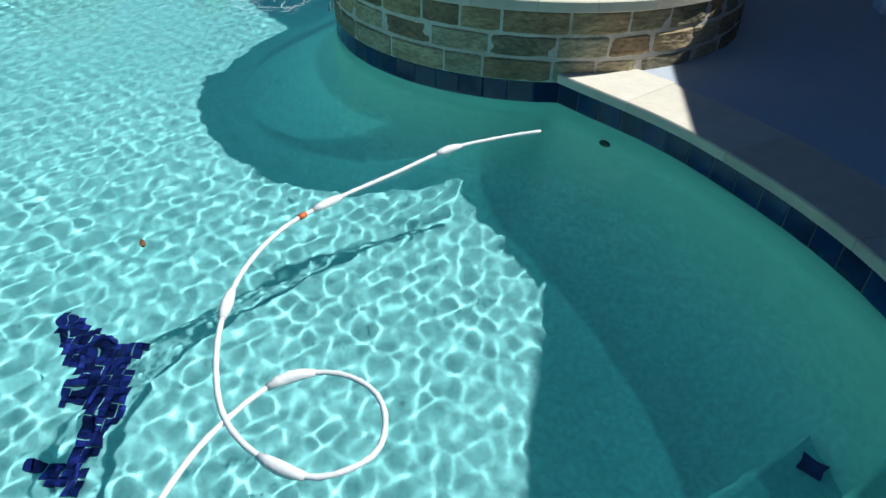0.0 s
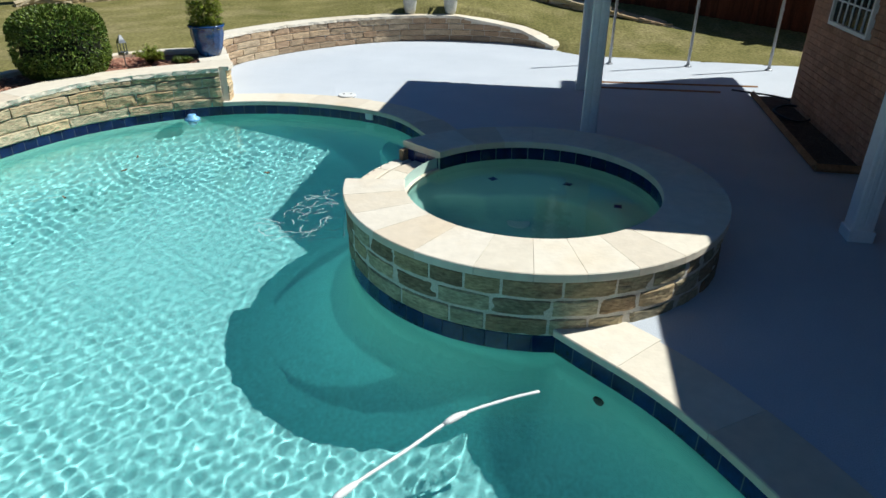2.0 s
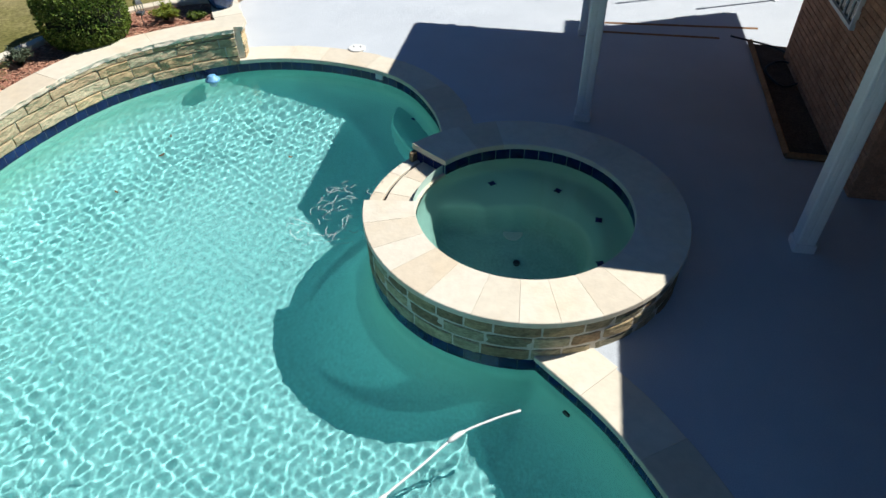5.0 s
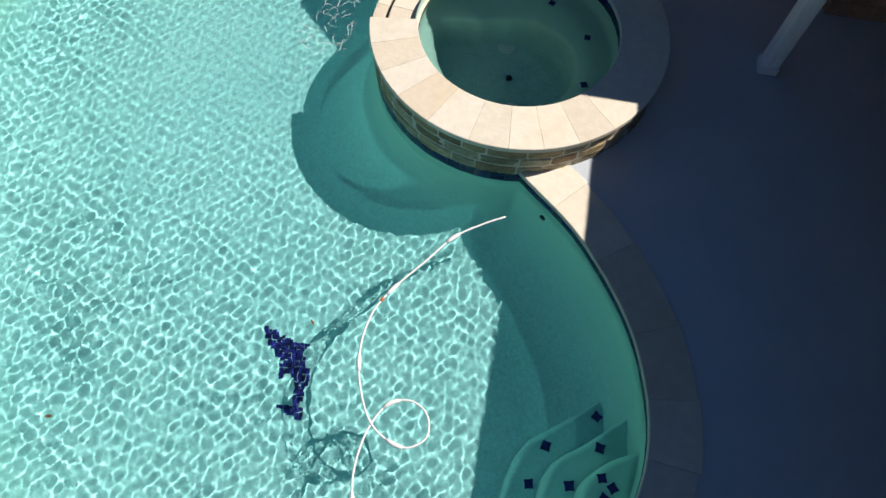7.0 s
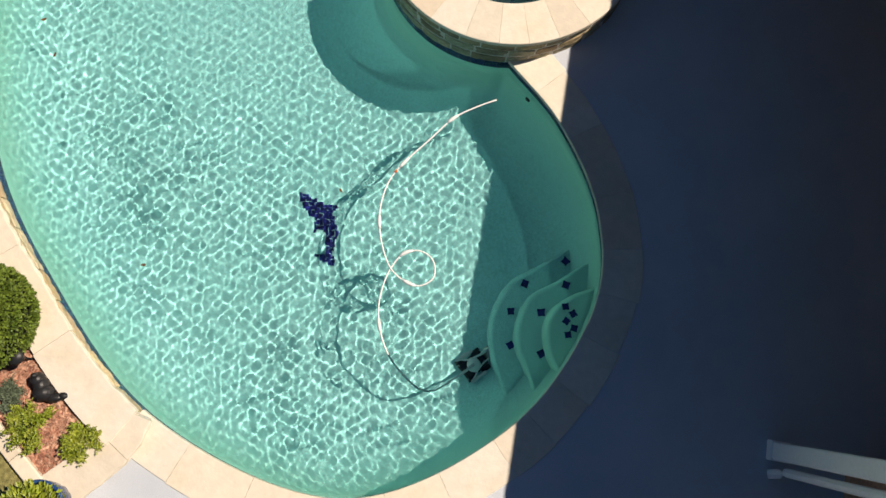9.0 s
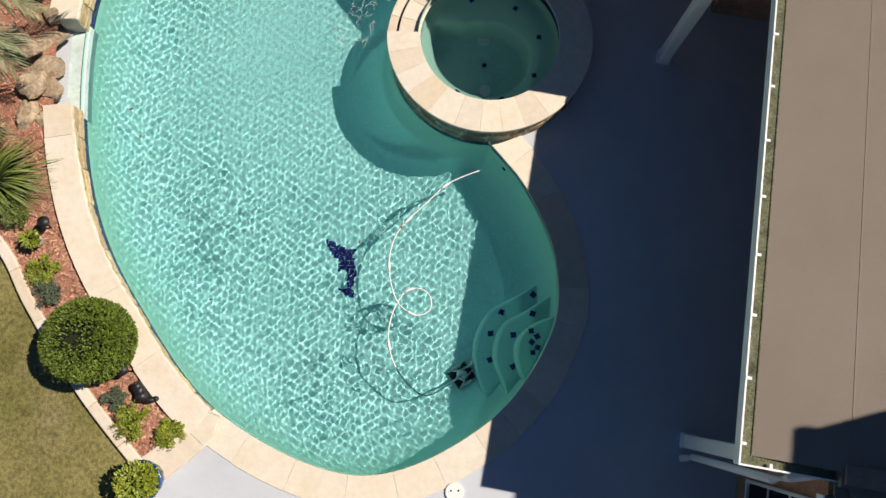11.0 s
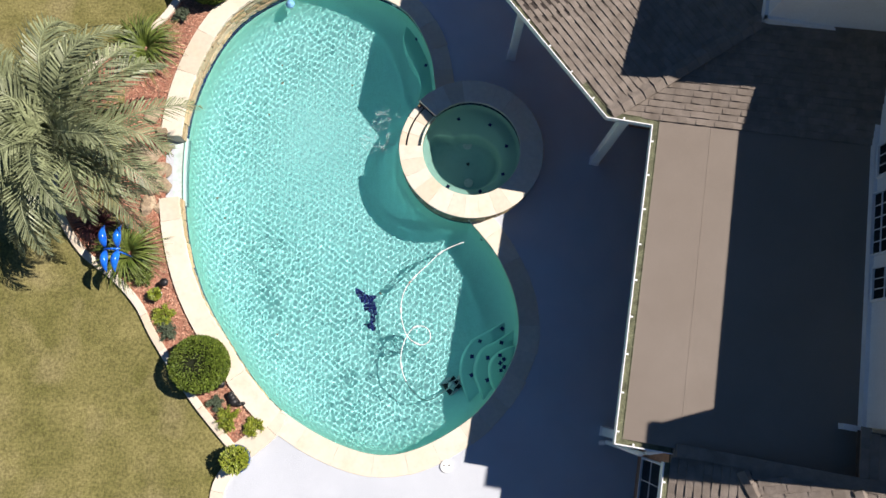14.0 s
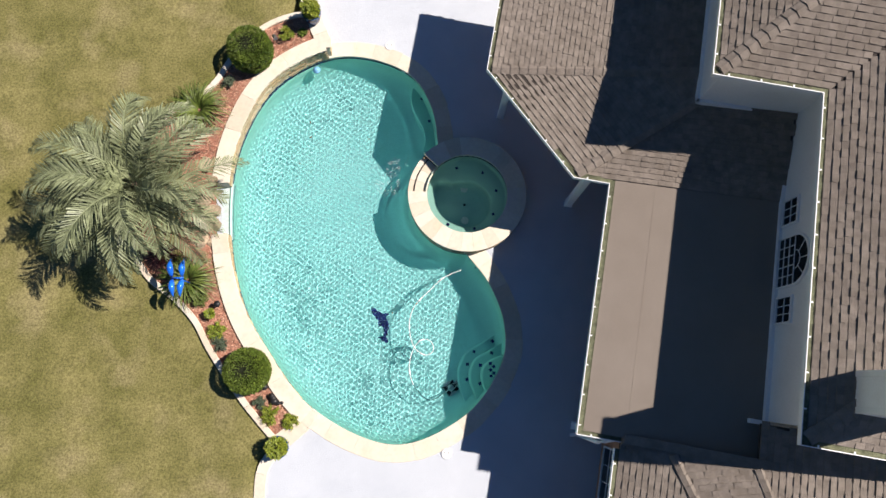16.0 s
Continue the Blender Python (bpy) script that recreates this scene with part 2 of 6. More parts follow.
def tube(points, r, sides=8, closed=False):
    """A round tube along points, r a number or one per point."""
    P = [Vector(p) for p in points]
    n = len(P)
    V, F = [], []
    up = Vector((0.13, 0.07, 1)).normalized()
    for i, p in enumerate(P):
        t = (P[min(i + 1, n - 1)] - P[max(i - 1, 0)]).normalized()
        a = t.cross(up)
        a = a.normalized() if a.length > 1e-3 else t.orthogonal().normalized()
        b = t.cross(a).normalized()
        ri = r[i] if hasattr(r, "__len__") else r
        V += [tuple(p + (a * math.cos(q) + b * math.sin(q)) * ri) for q in (2 * math.pi * j / sides for j in range(sides))]
    for i in range(n - 1):
        F += [(i * sides + j, i * sides + (j + 1) % sides, (i + 1) * sides + (j + 1) % sides, (i + 1) * sides + j) for j in range(sides)]
    F += [tuple(range(sides - 1, -1, -1)), tuple(range((n - 1) * sides, n * sides))]
    return V, F


def lathe(profile, sides=24, cx=0, cy=0):
    """Turns a profile of (radius, height) about a vertical line."""
    V, F = [], []
    for r, z in profile:
        V += [(cx + r * math.cos(2 * math.pi * j / sides), cy + r * math.sin(2 * math.pi * j / sides), z) for j in range(sides)]
    for i in range(len(profile) - 1):
        F += [(i * sides + j, i * sides + (j + 1) % sides, (i + 1) * sides + (j + 1) % sides, (i + 1) * sides + j) for j in range(sides)]
    F += [tuple(range(sides - 1, -1, -1)), tuple(range((len(profile) - 1) * sides, len(profile) * sides))]
    return V, F


def spline(cp, step=0.1, closed=False):
    """Catmull-Rom through control points, resampled evenly."""
    c = [np.array(p, float) for p in cp]
    c = [c[-1], *c, c[0], c[1]] if closed else [2 * c[0] - c[1], *c, 2 * c[-1] - c[-2]]
    pts = []
    for i in range(1, len(c) - 2):
        p0, p1, p2, p3 = c[i - 1:i + 3]
        for s in np.linspace(0, 1, 24, endpoint=False):
            pts.append(0.5 * (2 * p1 + (p2 - p0) * s + (2 * p0 - 5 * p1 + 4 * p2 - p3) * s ** 2 + (3 * p1 - p0 - 3 * p2 + p3) * s ** 3))
    pts.append(c[1] if closed else c[-2])
    pts = np.array(pts)
    seg = np.hypot(*np.diff(pts[:, :2], axis=0).T)
    s = np.r_[0, np.cumsum(seg)]
    n = max(3, round(s[-1] / step))
    g = np.linspace(0, s[-1], n + 1)
    out = np.stack([np.interp(g, s, pts[:, k]) for k in range(pts.shape[1])], 1)
    return out[:-1] if closed else out


def with_normals(pts, side=1.0, closed=False):
    """(x, y, nx, ny) with the normal to the left of the way (side 1) or the right (side -1)."""
    p = np.asarray(pts)[:, :2]
    t = np.roll(p, -1, 0) - np.roll(p, 1, 0) if closed else np.gradient(p, axis=0)
    t /= np.hypot(t[:, 0], t[:, 1])[:, None]
    return np.c_[p, -t[:, 1] * side, t[:, 0] * side]


def inside(x, y, poly):
    px, py = poly[:, 0], poly[:, 1]
    qx, qy = np.roll(px, -1), np.roll(py, -1)
    x, y = np.asarray(x)[..., None], np.asarray(y)[..., None]
    cross = ((py > y) != (qy > y)) & (x < (qx - px) * (y - py) / np.where(qy == py, 1e-9, qy - py) + px)
    return cross.sum(-1) % 2 == 1


def fill(loops, z):
    """A flat sheet bounded by loops; the later loops are holes."""
    bm = bmesh.new()
    edges = []
    for lp in loops:
        vs = [bm.verts.new((float(p[0]), float(p[1]), z)) for p in lp]
        edges += [bm.edges.new((vs[i], vs[(i + 1) % len(vs)])) for i in range(len(vs))]
    bmesh.ops.triangle_fill(bm, use_beauty=True, use_dissolve=False, edges=edges)
    bmesh.ops.recalc_face_normals(bm, faces=bm.faces[:])
    for f in bm.faces:
        if f.normal.z < 0:
            f.normal_flip()
    return bm


# ---- the plan ----
SPA = np.array((0.075, 0.055))
SPA_R = 1.48
WATER_Z = -0.16
FLOOR_Z = -1.2
SHORE = spline([(0.06, -1.424), (0.62, -2.2), (0.98, -3.26), (0.83, -4.36), (-0.15, -5.55), (-1.85, -6.16), (-3.75, -5.32),
                (-5.0, -3.78), (-5.72, -2.35), (-6.04, -0.6), (-5.93, 1.3), (-5.17, 3.0), (-3.9, 3.93), (-2.7, 4.08), (-1.4, 3.58),
                (-0.78, 2.6), (-0.597, 1.372)], 0.1)
SHORE = with_normals(SHORE, 1)
ang = np.linspace(radians(117.05), radians(269.4), 41)
ARC = np.c_[SPA[0] + SPA_R * np.cos(ang), SPA[1] + SPA_R * np.sin(ang), -np.cos(ang), -np.sin(ang)]
LOOP = np.r_[SHORE, ARC[1:-1]]


def nearest(x, y):
    return int(np.argmin(np.hypot(SHORE[:, 0] - x, SHORE[:, 1] - y)))


I_SOUTH, I_NORTH = nearest(-3.8, -5.3), nearest(-3.55, 3.98)


def wall_top(y):
    """Height of the raised bond beam along the west side, which grows towards the north."""
    return float(np.interp(y, [-5.4, -2, 1, 3.2], [0.14, 0.22, 0.36, 0.47]))


def lawn_z(x, y):
    z = np.interp(y, [-9, -6, -2, 2, 5], [0.02, 0.06, 0.2, 0.36, 0.44])
    fall = np.clip((x - (-1.0)) / 3.2, 0, 1)
    bank = np.clip((y - 7.6) / 3.0, 0, 1) * np.clip((x + 3.0) / 3.0, 0, 1)
    return z * (1 - fall * fall * (3 - 2 * fall)) + 0.5 * bank + 0.02 * np.sin(x * 0.7) * np.cos(y * 0.5) * (x < -6)


HOUSE = Matrix.Translation((3.045, -0.454, 0)) @ Matrix.Rotation(-math.atan2(0.19, 0.982), 4, "Z") @ Matrix.Diagonal((0.985, 0.985, 1, 1))


def hp(u, v, z=0.0):
    """A point of the house: u to the east, v to the north from the roof's inner corner."""
    return HOUSE @ Vector((u, v, z))


# ---- ground, deck ----
def build_ground():
    far = [60, 120, 300, 900]
    gx = np.r_[[-f for f in reversed(far)], np.arange(-30, 20.01, 0.25), far]
    gy = np.r_[[-f for f in reversed(far)], np.arange(-24, 28.01, 0.25), far]
    X, Y = np.meshgrid(gx, gy, indexing="ij")
    edge = np.array([(-5.2, -60), (-5.2, -6.5), (-4.6, -6.0), (-5.5, -4.4), (-6.6, -2.6), (-7.2, -1.6), (-7.2, 2.0), (-6.2, 3.6), (-4.6, 5.0), (-4.3, 6.2),
                     (-3.6, 7.5), (-2.6, 8.4), (-1.4, 8.95), (-0.2, 9.0), (1.0, 8.7), (1.75, 7.9), (2.1, 7.2), (5.8, 6.3), (60, 3), (60, -60)])
    deck = inside(X, Y, edge)
    Z = np.where(deck, -0.18, lawn_z(X, Y))
    hole = LOOP[:, :2] + LOOP[:, 2:4] * 0.2
    n = len(gy)
    cut = inside(X, Y, hole) | (np.hypot(X - SPA[0], Y - SPA[1]) < 1.3)
    F = []
    for i in range(len(gx) - 1):
        for j in range(n - 1):
            if not (cut[i, j] or cut[i + 1, j] or cut[i, j + 1] or cut[i + 1, j + 1]):
                F.append((i * n + j, (i + 1) * n + j, (i + 1) * n + j + 1, i * n + j + 1))
    me = mesh(np.stack([X.ravel(), Y.ravel(), Z.ravel()], 1), F, True)
    link("ground", me, M_LAWN, kind="structure", label="mown grass yard, olive green with dry patches", category="ground")


build_ground()
out_shore = SHORE[:, :2] + SHORE[:, 2:4] * 0.2
east = np.linspace(radians(-88), radians(116), 40)[1:-1]
hole = np.r_[out_shore, np.c_[SPA[0] + 1.3 * np.cos(east[::-1]), SPA[1] + 1.3 * np.sin(east[::-1])]]
N_WALL = spline([(-3.75, 5.0), (-4.11, 6.2), (-3.48, 7.3), (-2.54, 8.14), (-1.44, 8.7), (-0.27, 8.78), (0.88, 8.45), (1.6, 7.85)], 0.1)
deck_edge = [(-5.0, -14), (-5.0, -6.55), (-4.55, -6.0), (-5.3, -4.25), (-6.3, -2.0), (-6.55, -0.4), (-6.45, 1.6), (-5.6, 3.5), (-4.3, 4.6),
             *[tuple(p) for p in N_WALL[::6]], (1.75, 7.6), (2.05, 7.3), (5.6, 6.42), (10, 5.4), (10, -14)]
deck = part("patio_deck", fill([deck_edge, hole], 0.0), M_DECK, None, "pale grey textured concrete pool deck")
tagged(deck, category="patio", kind="structure")


# ---- pool ----
def build_basin():
    """The shell: a plumb wall below the coping, a broad cove, and the level floor."""
    cell, width, top = 0.05, 0.95, -0.33
    x0, y0 = LOOP[:, :2].min(0) - 0.15
    x1, y1 = LOOP[:, :2].max(0) + 0.15
    gx, gy = np.arange(x0, x1, cell), np.arange(y0, y1, cell)
    X, Y = np.meshgrid(gx, gy, indexing="ij")
    nxt = np.roll(LOOP[:, :2], -1, 0)
    rim = np.concatenate([LOOP[:, :2] * (1 - k) + nxt * k for k in (0, 0.25, 0.5, 0.75)])
    D = np.stack([np.hypot(X[i][:, None] - rim[:, 0], Y[i][:, None] - rim[:, 1]).min(1) for i in range(len(gx))])
    inn = np.stack([inside(X[i], Y[i], LOOP[:, :2]) for i in range(len(gx))])
    D = np.where(inn, D, -D)
    q = 1 - np.clip(D / width, 0, 1)
    Z = FLOOR_Z + (top - FLOOR_Z) * (1 - np.sqrt(1 - np.minimum(q, 0.999) ** 2))
    Z = np.where(D < 0, top - D * 2, Z)
    for _ in range(6):
        soft = (np.roll(Z, 1, 0) + np.roll(Z, -1, 0) + np.roll(Z, 1, 1) + np.roll(Z, -1, 1) + 2 * Z) / 6
        Z = np.where(D > 0.3, soft, Z)
    n = len(gy)
    keep = D > -0.09
    V = list(zip(X.ravel(), Y.ravel(), Z.ravel()))
    F = [(i * n + j, (i + 1) * n + j, (i + 1) * n + j + 1, i * n + j + 1) for i in range(len(gx) - 1) for j in range(n - 1)
         if keep[i, j] and keep[i + 1, j] and keep[i, j + 1] and keep[i + 1, j + 1]]
    base, m = len(V), len(LOOP)
    levels = ((0.0, 0.0), (0.0, -0.203), (0.012, -0.206), (0.014, -0.5))
    for d, z in levels:
        V += [(p[0] - p[2] * d, p[1] - p[3] * d, z) for p in LOOP]
    for r in range(len(levels) - 1):
        F += [(base + r * m + i, base + (r + 1) * m + i, base + (r + 1) * m + (i + 1) % m, base + r * m + (i + 1) % m) for i in range(m)]
    me = mesh(V, F, True)
    bm = bmesh.new()
    bm.from_mesh(me)
    bmesh.ops.delete(bm, geom=[v for v in bm.verts if not v.link_faces], context="VERTS")
    bm.to_mesh(me)
    bm.free()
    ob = link("pool_basin", me, M_PLASTER, kind="structure", label="aqua plaster shell of a free-form swimming pool", category="pool")
    ob.cycles.is_caustics_receiver = True
    return ob


basin = build_basin()


def under_step(edge, z, back):
    """A bench or tread: a curved front edge closed along the wall."""
    e = spline(edge, 0.06)
    lp = np.r_[e, np.array(back)]
    n = len(lp)
    c = lp.mean(0)
    V = [(x, y, FLOOR_Z - 0.02) for x, y in lp]
    for q in np.linspace(0, math.pi / 2, 6):
        V += [(*(p + (c - p) / max(np.hypot(*(c - p)), 1e-6) * 0.07 * (1 - math.cos(q))), z - 0.07 * (1 - math.sin(q))) for p in lp]
    F = [(k * n + i, k * n + (i + 1) % n, (k + 1) * n + (i + 1) % n, (k + 1) * n + i) for k in range(6) for i in range(n)]
    F.append(tuple(6 * n + i for i in range(n)))
    me = fix(mesh(V, F, True))
    me.polygons[len(me.polygons) - 1].use_smooth = False
    ob = link("pool_step", me, M_PLASTER, basin)
    ob.cycles.is_caustics_receiver = True
    return ob


BACK = [(0.3, -5.6), (0.85, -4.9), (1.1, -4.0), (1.1, -3.4)]
under_step([(1.0, -3.3), (0.86, -3.42), (0.4, -3.68), (0.04, -3.87), (-0.17, -4.21), (-0.23, -4.51), (-0.19, -4.81), (-0.09, -5.12), (0.02, -5.6)], -0.9, BACK)
under_step([(1.05, -3.6), (0.93, -3.68), (0.54, -3.91), (0.25, -4.06), (0.09, -4.33), (0.06, -4.64), (0.17, -4.94), (0.24, -5.2), (0.28, -5.5)], -0.64, BACK)
under_step([(1.06, -3.95), (0.94, -4.0), (0.66, -4.1), (0.44, -4.26), (0.35, -4.49), (0.39, -4.77), (0.48, -4.96), (0.54, -5.2)], -0.38, [(0.85, -5.0), (1.1, -4.2)])
under_step([(-1.2, 3.6), (-1.33, 3.34), (-1.37, 2.98), (-1.2, 2.46), (-1.04, 2.18), (-0.96, 1.82), (-1.04, 1.45)], -0.66,
           [(-0.5, 1.3), (-0.4, 2.2), (-0.6, 3.1), (-1.0, 3.8)])


def water_sheet(name, poly, z, cell, amp, material, label, calm=0.0):
    x0, y0 = poly.min(0) - 0.1
    x1, y1 = poly.max(0) + 0.1
    gx, gy = np.arange(x0, x1 + cell, cell), np.arange(y0, y1 + cell, cell)
    X, Y = np.meshgrid(gx, gy, indexing="ij")
    Z = np.zeros_like(X)
    rng = np.random.default_rng(5)
    for wl_, a in ((0.4, 0.3), (0.2, 0.5), (0.138, 0.85), (0.098, 0.85), (0.072, 0.5)):
        for _ in range(9):
            th = rng.uniform(0, 2 * math.pi)
            k = 2 * math.pi / (wl_ * rng.uniform(0.85, 1.2))
            Z += a * wl_ * np.cos(k * (X * math.cos(th) + Y * math.sin(th)) + rng.uniform(0, 6.28) + 0.6 * np.sin(0.9 * X + th) + 0.6 * np.cos(1.1 * Y - th))
    calmer = np.sin(0.9 * X + 0.7 * Y + 0.5) + np.sin(-0.6 * X + 1.3 * Y + 2.1) + 0.7 * np.sin(2.1 * X - 1.2 * Y) + 0.6 * np.sin(1.9 * X + 2.6 * Y + 1.0)
    still = np.exp(-((X + 2.5) / 1.8) ** 2 - ((Y - 0.6) / 2.3) ** 2)
    Z *= amp / 9 ** 0.5 * (1.0 + 0.1 * calmer) * (1 - calm * still)
    keep = inside(X, Y, poly) if X.size < 40000 else np.concatenate([inside(X[i:i + 20], Y[i:i + 20], poly) for i in range(0, len(gx), 20)])
    cell_ok = keep[:-1, :-1] & keep[1:, :-1] & keep[:-1, 1:] & keep[1:, 1:]
    used = np.zeros(X.shape, bool)
    used[:-1, :-1] |= cell_ok
    used[1:, :-1] |= cell_ok
    used[:-1, 1:] |= cell_ok
    used[1:, 1:] |= cell_ok
    idx = np.cumsum(used.ravel()).reshape(used.shape) - 1
    V = np.stack([X[used], Y[used], z + Z[used]], 1)
    i, j = np.nonzero(cell_ok)
    F = np.stack([idx[i, j], idx[i + 1, j], idx[i + 1, j + 1], idx[i, j + 1]], 1).tolist()
    ob = link(name, mesh(V, F, True), material, kind="structure", label=label, category="water")
    ob.cycles.is_caustics_caster = True
    return ob


water_sheet("water", LOOP[:, :2] + LOOP[:, 2:4] * 0.1, WATER_Z, 0.0135, 0.0046, M_WATER, "clear turquoise pool water with small ripples", 0.7)


# ---- spa ----
spa = thing("spa", (float(SPA[0]), float(SPA[1]), 0), "round raised stone spa with pale coping, spilling into the pool", "spa")


def ring(a0, a1, step=6):
    n = max(2, round(abs(a1 - a0) / step) + 1)
    return [(math.cos(radians(a)), math.sin(radians(a)), math.cos(radians(a)), math.sin(radians(a))) for a in np.linspace(a0, a1, n)]


def rough_block(path, front, back, z0, z1, amp, lift=0.0):
    """A split-faced block along a path of (x, y, nx, ny[, lift]); the face at offset front is uneven, its edges worn."""
    s = 1 if front > back else -1
    hs = [0.0, 0.09, 0.3, 0.52, 0.74, 0.92, 1.0]
    seed = random.uniform(0, 90)
    V = []
    n = len(path)
    for i, p in enumerate(path):
        up = p[4] if len(p) > 4 else 0.0
        end = min(i, n - 1 - i)
        for k, h in enumerate(hs):
            worn = 0.009 * (k in (0, 6)) + 0.007 * (end == 0)
            z = z0 + (z1 - z0) * h
            a = p[0] + p[2] * front
            b = p[1] + p[3] * front
            g = noise.noise(Vector((a * 9 + seed, b * 9, z * 13))) + 0.6 * noise.noise(Vector((a * 27, b * 27 + seed, z * 34)))
            d = front + s * (amp * g - worn)
            V.append((p[0] + p[2] * d, p[1] + p[3] * d, z + up))
        V += [(p[0] + p[2] * back, p[1] + p[3] * back, z1 + up), (p[0] + p[2] * back, p[1] + p[3] * back, z0 + up)]
    k = len(hs) + 2
    F = [(i * k + j, i * k + (j + 1) % k, (i + 1) * k + (j + 1) % k, (i + 1) * k + j) for i in range(n - 1) for j in range(k)]
    F += [tuple(range(k - 1, -1, -1)), tuple(range((n - 1) * k, n * k))]
    return V, F


# wall core, stones, coping
V, F = sweep([(0, 0, *r[2:]) for r in ring(177, 495.5)], [(1.062, -0.15), (1.44, -0.15), (1.44, -0.047), (1.486, -0.047), (1.486, 0.357), (1.062, 0.357)])
link("wall_core", fix(mesh(V, F)), M_MORTAR, spa)
V, F = sweep([(0, 0, *r[2:]) for r in ring(135.6, 176.9)], [(1.062, -0.15), (1.474, -0.15), (1.474, 0.198), (1.062, 0.198)])
link("wall_core", fix(mesh(V, F)), M_MORTAR, spa)
random.seed(3)
for course, (z0, z1) in enumerate(((-0.046, 0.079), (0.097, 0.214), (0.232, 0.354))):
    a = random.uniform(0, 12)
    end = a + 360
    while a < end - 3:
        w = min(random.uniform(8, 16.5), end - a)
        if end - a - w < 5:
            w = end - a
        if not (136 < a + w / 2 < 177 and course == 2):
            f = random.uniform(-0.003, 0.007)
            V, F = rough_block(np.array([(0, 0, *r[2:]) for r in ring(a + 0.36, a + w - 0.36, 1.8)]), 1.492 + f, 1.44, z0, z1, 0.008)
            link("stone_block", fix(mesh(V, F)), M_STONE, spa)
        a += w
a = 177.0
while a < 360 + 135:
    w = min(random.uniform(12, 18), 495.5 - a)
    if 495.5 - a - w < 6:
        w = 495.5 - a
    V, F = sweep([(0, 0, *r[2:]) for r in ring(a + 0.05, a + w - 0.05, 4)], rect(1.025, 1.515, 0.358, 0.42, 0.006))
    link("coping_stone", fix(mesh(V, F)), M_COPING, spa)
    a += w
# spillway: a lower shelf with a narrow slot
for r0, r1, z1 in ((1.025, 1.36, 0.262), (1.40, 1.53, 0.25)):
    for k in range(3):
        b = 135.5 + 13.83 * k
        V, F = sweep([(0, 0, *r[2:]) for r in ring(b + 0.1, b + 13.7, 4)], rect(r0, r1, 0.2, z1, 0.008))
        link("spillway_stone", fix(mesh(V, F)), M_COPING, spa)
V, F = sweep([(0, 0, *r[2:]) for r in ring(135.5, 177, 4)], rect(1.36, 1.40, 0.15, 0.212))
link("spillway_slot", fix(mesh(V, F)), M_BLACK, spa)
for k, a in enumerate((135.3, 177.2)):
    for j in range(3):
        r0 = 1.05 + 0.15 * j
        V, F = sweep([(0, 0, *r[2:]) for r in ring(a, a + (0.35 if k == 0 else -0.35), 1)], rect(r0 + 0.003, r0 + 0.147, 0.2, 0.355, 0.003))
        link("tile", fix(mesh(V, F)), M_TILE, spa)
# inner tile band and shell
tile_me = {}


def tile_piece(parent, x, y, nx, ny, w, z0, z1):
    """A glazed tile that faces along the normal."""
    key = (round(w, 3), round(z1 - z0, 3))
    if key not in tile_me:
        v, f = box_data(-w / 2 + 0.003, w / 2 - 0.003, -0.012, 0.004, 0.003, z1 - z0 - 0.003, 0.0025)
        tile_me[key] = mesh(v, f)
        tile_me[key].materials.append(M_TILE)
    ob = new("tile", tile_me[key])
    ob.parent = parent
    ob.matrix_basis = pose(x, y, z0, 0, 0, math.degrees(math.atan2(ny, nx)) - 90)
    return ob


# the bench is deep on one side and curls away towards the spillway
V, F = lathe([(0.05, -0.62), (0.3, -0.61), (0.6, -0.6), (0.66, -0.52), (0.68, -0.15), (0.73, -0.095), (0.99, -0.08), (1.06, 0.0), (1.06, 0.36)], 96)
F = F[:-2] + [F[-2]]
BENCH = ((-180, 0.84), (-120, 0.78), (-80, 0.78), (-37, 0.71), (-5, 0.62), (38, 0.47), (94, 0.42), (132, 0.52), (150, 0.86), (165, 0.9), (180, 0.84))
for i, (x, y, z) in enumerate(V):
    r = math.hypot(x, y)
    front = float(np.interp(math.degrees(math.atan2(y, x)), [p[0] for p in BENCH], [p[1] for p in BENCH]))
    if 0.2 < r < 0.98:
        k = (r - 0.68 + front) / r if r > 0.62 else r / 0.6 * (front - 0.08) / r
        V[i] = (x * k, y * k, z)
sp = link("spa_shell", mesh(V, F, True), M_SPA_PLASTER, spa)
bm = bmesh.new()
bm.from_mesh(sp.data)
bmesh.ops.recalc_face_normals(bm, faces=bm.faces[:])
if sum(f.normal.z * f.calc_area() for f in bm.faces) < 0:
    bmesh.ops.reverse_faces(bm, faces=bm.faces[:])
bm.to_mesh(sp.data)
bm.free()
sp.cycles.is_caustics_receiver = True
for k in range(43):
    t = 2 * math.pi * (k + 0.5) / 43
    if not 136 < math.degrees(t) < 177:
        tile_piece(spa, 1.046 * math.cos(t), 1.046 * math.sin(t), -math.cos(t), -math.sin(t), 0.152, 0.2, 0.352)
t = np.linspace(0, 2 * math.pi, 90, endpoint=False)
water_sheet("spa_water", np.c_[SPA[0] + 1.06 * np.cos(t), SPA[1] + 1.06 * np.sin(t)], 0.258, 0.0125, 0.0009, M_SPA_WATER, "still greenish spa water")


# ---- coping and waterline tile of the pool ----
coping = thing("pool_coping", (0, 0, 0), "ring of pale limestone coping slabs at the pool's edge", "coping", kind="structure")


